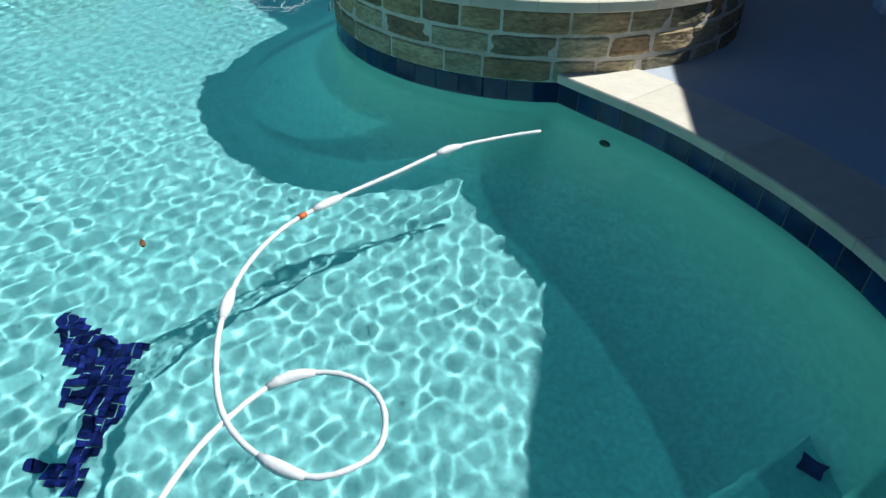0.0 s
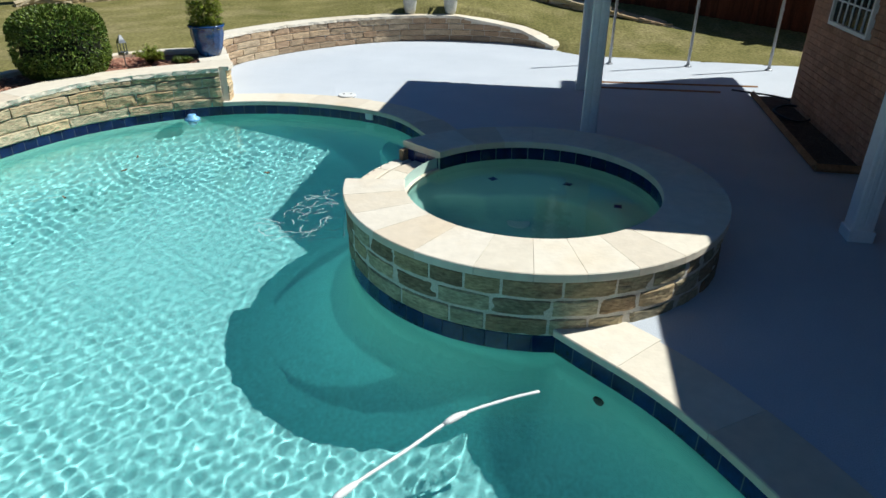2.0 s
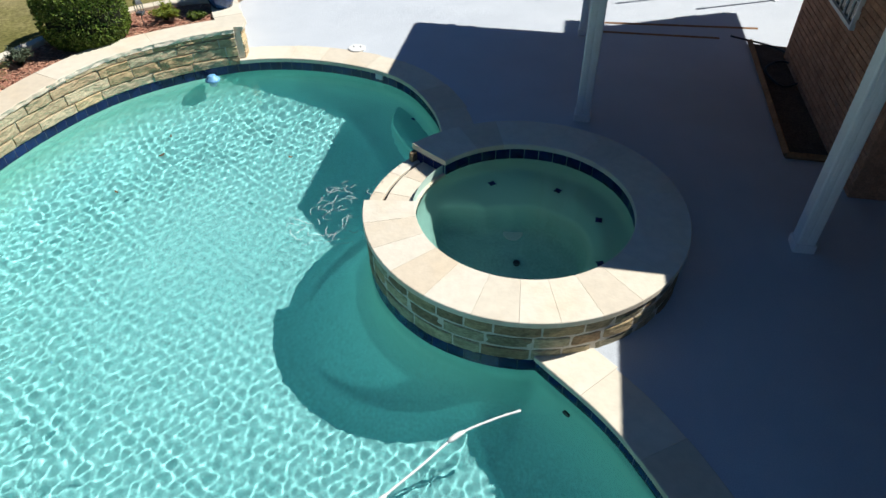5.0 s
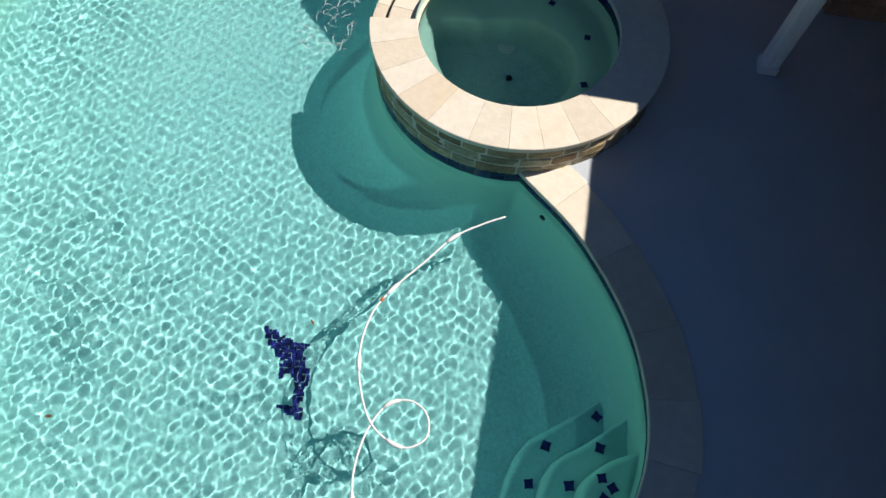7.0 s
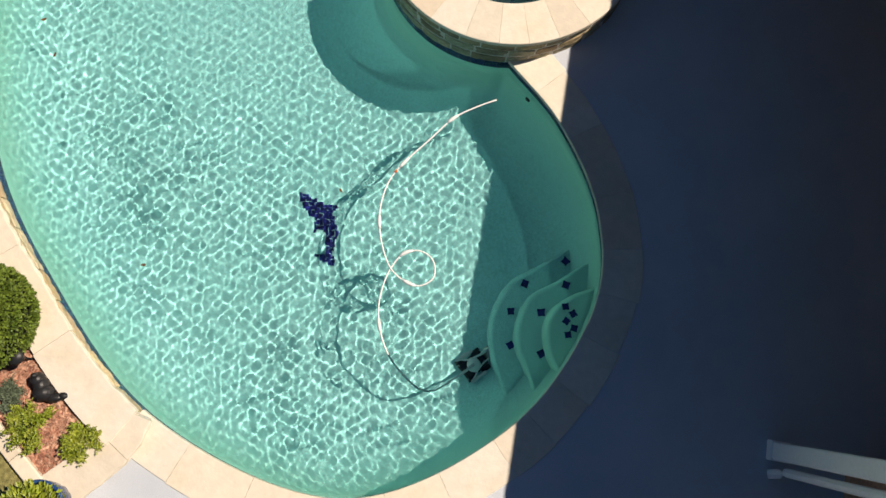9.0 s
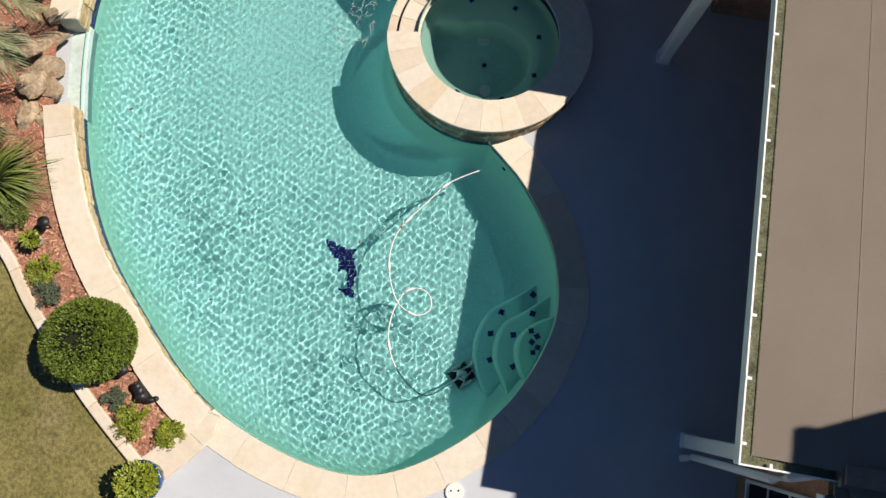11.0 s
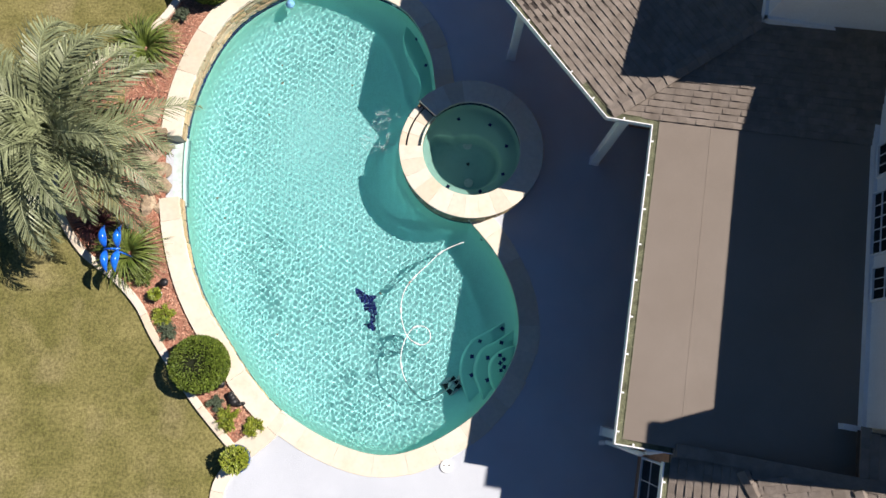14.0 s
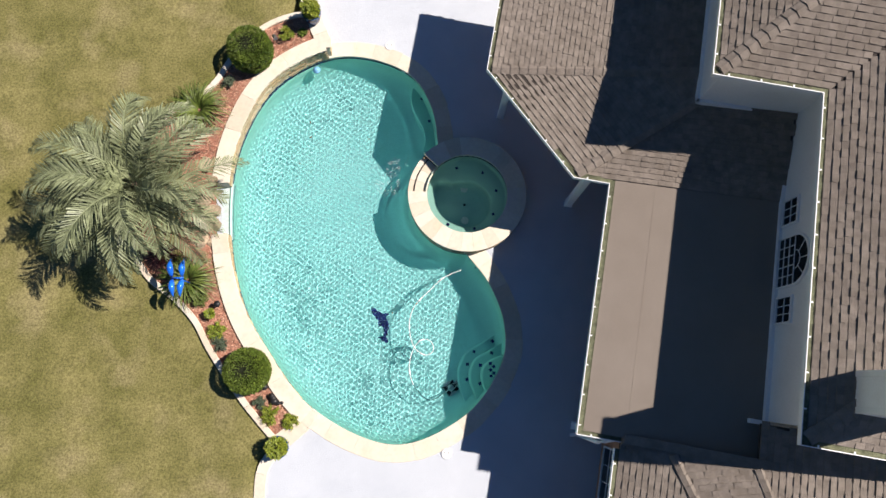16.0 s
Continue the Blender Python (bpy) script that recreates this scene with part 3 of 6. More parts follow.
def stones_along(path, section_of, lo, hi, name, material, parent, gap=0.006):
    """Cuts a path into stones of random length and sweeps each one."""
    s = np.r_[0, np.cumsum(np.hypot(*np.diff(path[:, :2], axis=0).T))]
    a = 0.0
    while a < s[-1] - 0.05:
        w = min(random.uniform(lo, hi), s[-1] - a)
        if s[-1] - a - w < lo * 0.5:
            w = s[-1] - a
        m = max(2, round(w / (0.055 if name in ("stone_block", "cap_stone") else 0.14)) + 1)
        g = np.linspace(a + gap / 2, a + w - gap / 2, m)
        seg = np.stack([np.interp(g, s, path[:, k]) for k in range(path.shape[1])], 1)
        sec = section_of(seg)
        if name in ("stone_block", "cap_stone"):
            V, F = rough_block(seg, *sec)
        else:
            V, F = sweep(seg.tolist(), sec)
        link(name, fix(mesh(V, F)), material, parent)
        a += w


random.seed(8)
for seg in (SHORE[:I_SOUTH + 1], SHORE[I_NORTH:]):
    stones_along(seg, lambda q: rect(-0.03, 0.4 + random.uniform(-0.015, 0.015), -0.048, 0.012 + random.uniform(-0.002, 0.002), 0.007), 0.42, 0.75, "coping_slab", M_COPING, coping, 0.003)
# backing of the tile band
band = thing("waterline_tiles", (0, 0, 0), "dark blue glazed tiles along the waterline", "tiling", kind="structure")
for run_ in (SHORE, ARC):
    V, F = sweep(run_[:, :4].tolist(), [(-0.001, -0.204), (0.05, -0.204), (0.05, -0.052), (-0.001, -0.052)])
    link("grout_bed", fix(mesh(V, F)), M_GROUT, band)
    s = np.r_[0, np.cumsum(np.hypot(*np.diff(run_[:, :2], axis=0).T))]
    count = round(s[-1] / 0.1535)
    for g in (np.arange(count) + 0.5) * s[-1] / count:
        x, y, nx, ny = (np.interp(g, s, run_[:, k]) for k in range(4))
        tile_piece(band, x, y, -nx, -ny, 0.152, -0.202, -0.05)


# ---- raised bond beam along the west side, with the planting bed behind ----
west = SHORE[I_SOUTH:I_NORTH + 1]
beam = thing("raised_stone_wall", (0, 0, 0), "low sandstone block wall with a pale cap, raised above the pool", "stone wall", kind="structure")
GAP0, GAP1 = nearest(-6.03, -0.85) - I_SOUTH, nearest(-6.03, 0.42) - I_SOUTH
tops = np.array([wall_top(p[1]) for p in west])
for lo, hi in ((0, GAP0), (GAP1, len(west) - 1)):
    sub = np.c_[west[lo:hi + 1], tops[lo:hi + 1]]
    V, F = [], []
    k = 4
    for p in sub:
        V += [(p[0] + p[2] * d, p[1] + p[3] * d, z) for d, z in ((0.004, -0.047), (0.3, -0.047), (0.3, p[4] - 0.05), (0.004, p[4] - 0.05))]
    n = len(sub)
    F = [(i * k + j, i * k + (j + 1) % k, (i + 1) * k + (j + 1) % k, (i + 1) * k + j) for i in range(n - 1) for j in range(k)]
    F += [(3, 2, 1, 0), tuple(range((n - 1) * k, n * k))]
    link("wall_core", fix(mesh(V, F)), M_MORTAR, beam)
    random.seed(21)
    z = -0.045
    course = 0
    while z < 0.4:
        h = 0.115 + 0.02 * (course % 2)
        sel = [i for i in range(n) if sub[i, 4] - 0.055 > z + 0.03]
        if len(sel) > 4:
            q = sub[sel[0]:sel[-1] + 1]
            stones_along(q[:, :4], lambda e, z=z, h=h: (-0.02 + random.uniform(-0.01, 0.005), 0.06, z, min(z + h, float(np.interp(e[:, 1].mean(), q[:, 1], q[:, 4])) - 0.055), 0.014),
                         0.28, 0.72, "stone_block", M_STONE_PALE, beam, 0.016)
        z += h + 0.012
        course += 1
    stones_along(np.c_[sub[:, :4], sub[:, 4]], lambda e: (-0.025 + random.uniform(-0.012, 0.012), 0.4 + random.uniform(-0.015, 0.015), -0.06, random.uniform(-0.004, 0.003), 0.02), 0.8, 1.5, "cap_stone", M_COPING, beam, 0.003)
# short return at the south end of the wall and at the north end
for pts, h in (([(-3.72, -5.32), (-3.86, -5.62), (-4.18, -5.92), (-4.5, -6.15)], 0.13), ([(-3.5, 4.09), (-3.52, 4.35), (-3.66, 4.7), (-3.75, 5.0)], 0.47)):
    q = with_normals(spline(pts, 0.08), 1 if h < 0.3 else -1)
    q[:, 2:4] *= -1 if h < 0.3 else -1
    V, F = sweep(q.tolist(), [(0.0, -0.02), (0.3, -0.02), (0.3, h - 0.05), (0.0, h - 0.05)])
    link("wall_core", fix(mesh(V, F)), M_MORTAR, beam)
    z = 0.004
    while z < h - 0.1:
        hh = min(0.1, h - 0.055 - z)
        stones_along(q, lambda e, z=z, hh=hh: (-0.014 + random.uniform(-0.008, 0.008), 0.05, z, z + hh, 0.012), 0.22, 0.4, "stone_block", M_STONE_PALE, beam, 0.014)
        z += hh + 0.012
    stones_along(q, lambda e, h=h: (-0.05, 0.36, h - 0.055, h + 0.002, 0.018), 0.4, 0.7, "cap_stone", M_COPING, beam)

EDGING = spline([(-4.55, -6.1), (-5.09, -5.49), (-5.58, -4.88), (-6.32, -3.79), (-6.7, -3.1), (-7.21, -2.54), (-7.97, -1.89), (-8.5, -0.8), (-8.45, 1.0),
                 (-7.6, 2.3), (-6.58, 2.98), (-5.95, 3.94), (-5.23, 4.67), (-4.48, 5.0), (-3.98, 5.02)], 0.1)


def bed_sheet():
    inner = west[:, :2] + west[:, 2:4] * 0.28
    n = 60
    a = np.stack([np.interp(np.linspace(0, 1, n), np.linspace(0, 1, len(inner)), inner[:, k]) for k in (0, 1)], 1)
    b = np.stack([np.interp(np.linspace(0, 1, n), np.linspace(0, 1, len(EDGING)), EDGING[:, k]) for k in (0, 1)], 1)
    V, F = [], []
    m = 14
    for i in range(n):
        for j in range(m + 1):
            p = a[i] + (b[i] - a[i]) * j / m
            z = (wall_top(a[i][1]) - 0.075) * (1 - j / m) + (float(lawn_z(b[i][0], b[i][1])) + 0.03) * j / m
            V.append((p[0], p[1], z + 0.025 * noise.noise(Vector((p[0] * 2, p[1] * 2, 0)))))
    F = [(i * (m + 1) + j, (i + 1) * (m + 1) + j, (i + 1) * (m + 1) + j + 1, i * (m + 1) + j + 1) for i in range(n - 1) for j in range(m)]
    link("planting_bed", fix(mesh(V, F, True)), M_MULCH, kind="structure", label="planting bed of reddish bark mulch", category="flower bed")
    return a, b


BED_A, BED_B = bed_sheet()


def bed_z(x, y):
    i = int(np.argmin(np.hypot(BED_A[:, 0] - x, BED_A[:, 1] - y)))
    j = int(np.argmin(np.hypot(BED_B[:, 0] - x, BED_B[:, 1] - y)))
    da, db = np.hypot(*(BED_A[i] - (x, y))), np.hypot(*(BED_B[j] - (x, y)))
    t = da / (da + db + 1e-6)
    return float((wall_top(BED_A[i][1]) - 0.075) * (1 - t) + (lawn_z(*BED_B[j]) + 0.03) * t)


edging = thing("stone_edging", (0, 0, 0), "narrow pale stone edging between lawn and bed", "edging", kind="structure")
q = with_normals(EDGING, 1)
q = np.c_[q, lawn_z(q[:, 0], q[:, 1])]
random.seed(4)
stones_along(q, lambda e: rect(-0.07, 0.08, -0.1, 0.085 + random.uniform(-0.006, 0.006), 0.012), 0.5, 0.9, "edging_stone", M_COPING, edging)
curb = with_normals(spline([(-4.6, -6.1), (-4.98, -6.6), (-5.05, -7.3), (-5.05, -9), (-5.05, -14)], 0.12), 1)
stones_along(curb, lambda e: rect(-0.12, 0.16, -0.1, 0.03, 0.01), 0.6, 0.95, "edging_stone", M_COPING, edging)


# ---- curved wall north of the deck ----
north_wall = thing("curved_stone_wall", (0, 0, 0), "curved low sandstone retaining wall with a pale cap", "stone wall", kind="structure")
nq = with_normals(N_WALL, 1)
ntop = np.interp(np.linspace(0, 1, len(nq)), [0, 0.12, 0.75, 0.9, 1.0], [0.47, 0.5, 0.48, 0.3, 0.06])
V, F = [], []
for p, h in zip(nq, ntop):
    V += [(p[0] + p[2] * d, p[1] + p[3] * d, z) for d, z in ((0.004, -0.05), (0.26, -0.05), (0.26, h - 0.04), (0.004, h - 0.04))]
n = len(nq)
F = [(i * 4 + j, i * 4 + (j + 1) % 4, (i + 1) * 4 + (j + 1) % 4, (i + 1) * 4 + j) for i in range(n - 1) for j in range(4)] + [(3, 2, 1, 0), tuple(range(4 * n - 4, 4 * n))]
link("wall_core", fix(mesh(V, F)), M_MORTAR, north_wall)
random.seed(31)
for c in range(4):
    z = 0.004 + 0.112 * c
    sel = [i for i in range(n) if ntop[i] - 0.05 > z + 0.04]
    if len(sel) > 4:
        stones_along(nq[sel[0]:sel[-1] + 1], lambda e, z=z: (-0.019 + random.uniform(-0.008, 0.006), 0.05, z, z + 0.1, 0.011), 0.28, 0.55, "stone_block", M_STONE_ROSE, north_wall, 0.014)
stones_along(np.c_[nq, ntop], lambda e: (-0.03, 0.32, -0.05, 0.004, 0.018), 0.45, 0.8, "cap_stone", M_COPING, north_wall)


# ---- house ----
EAVE = 2.8
UP = 5.27


def hbox(u0, u1, v0, v1, z0, z1, c=0.0):
    V, F = box_data(u0, u1, v0, v1, z0, z1, c)
    return [tuple(hp(*p)) for p in V], F


low_roof = thing("patio_roof", tuple(hp(0, 0, EAVE)), "low shingled patio roof joined to a tan flat roof", "roof", kind="structure")


def hchild(name, V, F, material, parent, label=""):
    """A mesh in world coordinates under a parent that stands somewhere."""
    me = fix(mesh(V, F))
    ob = link(name, me, material, parent, label)
    ob.matrix_parent_inverse = Matrix.Translation(parent.location).inverted()
    return ob


def roof_solid(name, poly, zf, thick, material, parent):
    n = len(poly)
    V = [tuple(hp(u, v, zf(u, v))) for u, v in poly] + [tuple(hp(u, v, zf(u, v) - thick)) for u, v in poly]
    F = [tuple(range(n)), tuple(range(2 * n - 1, n - 1, -1))] + [(i, (i + 1) % n, n + (i + 1) % n, n + i) for i in range(n)]
    return hchild(name, V, F, material, parent)


A_, B_, B2_, N_ = (-3.0, 2.26), (-0.75, 0.12), (0.12, 0.12), (-3.0, 5.95)
P1 = [N_, A_, (1.55, 2.68), (1.55, 5.95)]
P2 = [A_, B_, (1.55, 2.02), (1.55, 2.68)]
P3 = [B_, B2_, (3.65, 0.12), (3.65, 2.02), (1.55, 2.02)]
PF = [(0.12, 0.12), (0.12, -5.36), (0.93, -5.36), (0.93, -5.5), (3.65, -5.5), (3.65, 0.12)]
z1f = lambda u, v: EAVE + 0.135 * (u + 3.12)
z2f = lambda u, v: EAVE + 0.135 * (u + 3.12) if (u, v) in ((1.55, 2.68), A_) else (EAVE if (u, v) == B_ else EAVE + 0.55)
zff = lambda u, v: EAVE + 0.12 * u - 0.01
roof_solid("roof_plane", P1, z1f, 0.12, M_ROOFBASE, low_roof)
z3f = lambda u, v: EAVE + (0.12 * u - 0.04 if v < 0.2 else (0.53 if u < 2 else 0.78))
roof_solid("roof_plane", P3, z3f, 0.12, M_ROOFBASE, low_roof)
roof_solid("roof_plane", P2, z2f, 0.12, M_ROOFBASE, low_roof)
roof_solid("flat_roof", PF, zff, 0.12, M_ROLL, low_roof)
V, F = hbox(0.995, 1.01, -5.3, 0.1, 0, 0.003)
V = [(x, y, z + EAVE + 0.12 * 1.0 - 0.01) for x, y, z in V]
hchild("seam", V, F, M_ROLL, low_roof)

# unseen ceiling, its brown picked to keep bounced light off the deck
CEIL = [(-2.95, 5.9), (-2.95, 2.3), (-0.72, 0.17), (0.17, 0.17), (0.17, -5.31), (3.6, -5.31), (3.6, 5.9)]
V = [tuple(hp(u, v, EAVE - 0.135 - k)) for k in (0, 0.012) for u, v in CEIL]
n = len(CEIL)
me = fix(mesh(V, [tuple(range(n)), tuple(range(2 * n - 1, n - 1, -1))] + [(i, (i + 1) % n, n + (i + 1) % n, n + i) for i in range(n)]))
link("ceiling", me, M_WOOD, kind="structure", label="unseen brown ceiling added beneath the patio roof to cut bounced light", category="ceiling")


def shingles(poly, zf, slope, parent, exposure=0.118, tab=0.155, keep=0, seed=1):
    """Lays courses of tabs on a roof plane. slope: the way up, in the plan. keep: this many tabs are parts of their own."""
    rng = random.Random(seed)
    P = np.array(poly, float)
    up = np.array(slope, float) / np.hypot(*slope)
    al = np.array((-up[1], up[0]))
    a, b = P @ up, P @ al
    chunks = []
    made = 0
    r = a.min()
    row = 0
    while r < a.max():
        s = b.min() + (row % 3) * tab * 0.6 + rng.uniform(-0.05, 0.05)
        col_ = row
        while s < b.max() + tab:
            col_ += 1
            c = up * (r + exposure / 2) + al * (s - tab / 2)
            if inside(c[0], c[1], P):
                t = 0.021 + rng.uniform(0, 0.006) if (col_ % 2 == 0) ^ (rng.random() < 0.08) else 0.011
                w = tab / 2
                q = [up * (r - 0.01) + al * (s - tab / 2 - w), up * (r - 0.01) + al * (s - tab / 2 + w), up * (r + exposure * 1.05) + al * (s - tab / 2 + w), up * (r + exposure * 1.05) + al * (s - tab / 2 - w)]
                zs = [zf(x[0], x[1]) for x in q]
                lift = (t + 0.006, t + 0.006, 0.006, 0.006)
                V = [tuple(hp(x[0], x[1], z + k)) for x, z, k in zip(q, zs, lift)] + [tuple(hp(x[0], x[1], z - 0.004)) for x, z in zip(q, zs)]
                Fc = [(0, 1, 2, 3), (0, 4, 5, 1), (1, 5, 6, 2), (3, 7, 4, 0), (2, 6, 7, 3), (7, 6, 5, 4)]
                if made < keep:
                    ob = link("shingle", mesh(V, Fc), M_SHINGLE, parent)
                    ob.matrix_parent_inverse = Matrix.Translation(parent.location).inverted()
                    made += 1
                else:
                    chunks.append((V, Fc))
            s += tab
        r += exposure
        row += 1
    if chunks:
        V, F = join(chunks)
        ob = link("shingle_courses", mesh(V, F), M_SHINGLE, parent)
        ob.matrix_parent_inverse = Matrix.Translation(parent.location).inverted()
        tagged(ob, kind="stuff")


def zplane(pts):
    """The plane through three (u, v, z) points, as a function."""
    (a, b, c) = [Vector(p) for p in pts]
    n = (b - a).cross(c - a)
    return lambda u, v: a.z - (n.x * (u - a.x) + n.y * (v - a.y)) / n.z


def hip_caps(p, q, parent, width=0.26, step=0.2):
    """Folded cap shingles along a hip or ridge."""
    p, q = Vector(p), Vector(q)
    d = q - p
    n = int(d.length / step)
    side = Vector((-d.y, d.x, 0)).normalized() * width / 2
    for k in range(n):
        a, b = p + d * (k / n), p + d * ((k + 1.15) / n)
        lo = Vector((0, 0, -0.035))
        up_ = Vector((0, 0, 0.03))
        V = [a + side + lo + up_, a + up_ * 1.5, a - side + lo + up_, b + side + lo + up_ * 0.4, b + up_ * 0.7, b - side + lo + up_ * 0.4]
        V += [v - Vector((0, 0, 0.03)) for v in V]
        F = [(0, 1, 4, 3), (1, 2, 5, 4), (0, 6, 7, 1), (1, 7, 8, 2), (6, 9, 10, 7), (7, 10, 11, 8), (0, 3, 9, 6), (2, 8, 11, 5), (3, 4, 10, 9), (4, 5, 11, 10)]
        ob = link("cap_shingle", mesh([tuple(hp(*v)) for v in V], F), M_SHINGLE, parent)
        ob.matrix_parent_inverse = Matrix.Translation(parent.location).inverted()


zp2 = zplane([(*A_, EAVE), (*B_, EAVE), (1.55, 2.35, EAVE + 0.594)])
zp3 = zplane([(0.12, 0.12, EAVE + 0.012), (3.65, 0.12, EAVE + 0.436), (1.55, 2.02, EAVE + 0.56)])
shingles(P1, z1f, (1, 0), low_roof, keep=60, seed=1)
shingles(P2, zp2, (1, 1.0), low_roof, keep=150, seed=2)
shingles(P3, zp3, (0.0, 1), low_roof, keep=90, seed=3)
hip_caps((*A_, EAVE + 0.02), (1.5, 2.67, EAVE + 0.65), low_roof)
hip_caps((*B_, EAVE + 0.02), (1.5, 2.0, EAVE + 0.59), low_roof)


def gutter(pts, z, closed_side, parent=None, label="white metal rain gutter with a leaf-littered trough"):
    """An open trough along eaves with straps across; pts in the plan of the house."""
    g = thing("gutter", tuple(hp(pts[0][0], pts[0][1], z)), label, "gutter", kind="structure")
    P = [np.array(p, float) for p in pts]
    n = len(P)
    nor = []
    for i in range(n):
        d0 = (P[i] - P[i - 1]) if i else (P[1] - P[0])
        d1 = (P[i + 1] - P[i]) if i < n - 1 else d0
        d0, d1 = d0 / np.hypot(*d0), d1 / np.hypot(*d1)
        m0, m1 = np.array((-d0[1], d0[0])), np.array((-d1[1], d1[0]))
        m = m0 + m1
        m = m / (m @ m0) if abs(m @ m0) > 0.2 else m0
        nor.append(m * closed_side)
    path = [(*p, *m) for p, m in zip(P, nor)]
    for nm, sec, mt in (("lip", [(-0.004, -0.11), (0.013, -0.11), (0.013, 0.004), (-0.004, 0.004)], M_WHITE),
                        ("trough", [(0.013, -0.11), (0.12, -0.11), (0.12, -0.03), (0.013, -0.045)], M_MOSS),
                        ("back", [(0.12, -0.11), (0.13, -0.11), (0.13, -0.02), (0.12, -0.02)], M_MOSS)):
        V, F = sweep(path, sec)
        V = [tuple(hp(x, y, h + z)) for x, y, h in V]
        hchild(nm, V, F, mt, g)
    for i in range(n - 1):
        L_ = np.hypot(*(P[i + 1] - P[i]))
        for s in np.arange(0.3, L_ - 0.1, 0.62):
            p = P[i] + (P[i + 1] - P[i]) * s / L_
            d = (P[i + 1] - P[i]) / L_
            m = np.array((-d[1], d[0])) * closed_side
            V = [(*(p + d * sx * 0.014 + m * k), z + h) for sx in (-1, 1) for k in (0.0, 0.055) for h in (-0.004, 0.009)]
            V, F = [tuple(hp(*v)) for v in V], [(0, 1, 3, 2), (4, 6, 7, 5), (0, 4, 5, 1), (2, 3, 7, 6), (0, 2, 6, 4), (1, 5, 7, 3)]
            hchild("strap", V, F, M_WHITE, g)
    return g


M_MOSS = mat("gutter_litter", (0.07, 0.075, 0.045), (0.19, 0.2, 0.12), 6, 0.95, 50, 0.4, 0.8, 50)
gutter([(-3.12, 5.95), (-3.12, 2.21), (-0.8, 0.0), (0.0, 0.0), (0.0, -5.46), (0.95, -5.46)], EAVE + 0.03, 1)

# beam and soffit under the patio roof, posts
V, F = sweep([(-2.9, 5.85, 1, 0), (-2.9, 2.3, 0.92, 0.38), (-0.7, 0.16, 0.38, 0.92), (0.18, 0.16, 1, 1), (0.18, -5.3, 1, 1), (1.2, -5.3, 0, 1)], rect(0.0, 0.12, EAVE - 0.24, EAVE - 0.125))
hchild("patio_beam", [tuple(hp(*p)) for p in V], F, M_WHITE, low_roof)
random.seed(2)


def post(x, y, top):
    t = thing("patio_post", (x, y, 0), "square white painted patio post standing on the deck", "post", group="patio posts")
    V, F = box_data(-0.085, 0.085, -0.085, 0.085, 0.0, top, 0.012)
    ob = link("shaft", mesh(V, F), M_WHITE, t)
    for s in (-1, 1):
        V, F = box_data(s * 0.028 - 0.02, s * 0.028 + 0.02, -0.092, -0.084, 0.12, top - 0.2, 0.004)
        link("trim_board", mesh(V, F), M_WHITE, t)
    V, F = box_data(-0.1, 0.1, -0.1, 0.1, 0.0, 0.1, 0.008)
    link("base_trim", mesh(V, F), M_WHITE, t)
    V, F = box_data(-0.11, 0.11, -0.11, 0.11, top - 0.12, top, 0.008)
    link("capital", mesh(V, F), M_WHITE, t)
    t.rotation_euler = (0, 0, -math.atan2(0.19, 0.982))


for x, y in ((1.05, 2.33), (2.74, -0.13), (2.6, -5.76), (1.51, 4.85)):
    post(x, y, EAVE - 0.24)

# ground floor walls
house = thing("house", tuple(hp(4, 0, 0)), "two-storey house, tan brick below and white siding above", "house")


def hpart(name, u0, u1, v0, v1, z0, z1, material, parent=house, c=0.0, label=""):
    V, F = hbox(u0, u1, v0, v1, z0, z1, c)
    return hchild(name, V, F, material, parent, label)


hpart("brick_wall", 0.3, 0.55, 1.2, 4.63, 0, 2.7, M_BRICK)
hpart("brick_wall", 0.55, 9, 4.4, 4.63, 0, 2.9, M_BRICK)
hpart("brick_wall", 2.6, 2.85, -5.4, 1.2, 0, 2.7, M_BRICK)
hpart("brick_wall", 0.55, 2.85, 1.2, 1.42, 0, 2.7, M_BRICK)
hpart("brick_wall", 1.3, 1.5, -14, -5.4, 0, 2.66, M_BRICK)
hpart("brick_wall", 1.5, 2.85, -5.62, -5.4, 0, 2.66, M_BRICK)


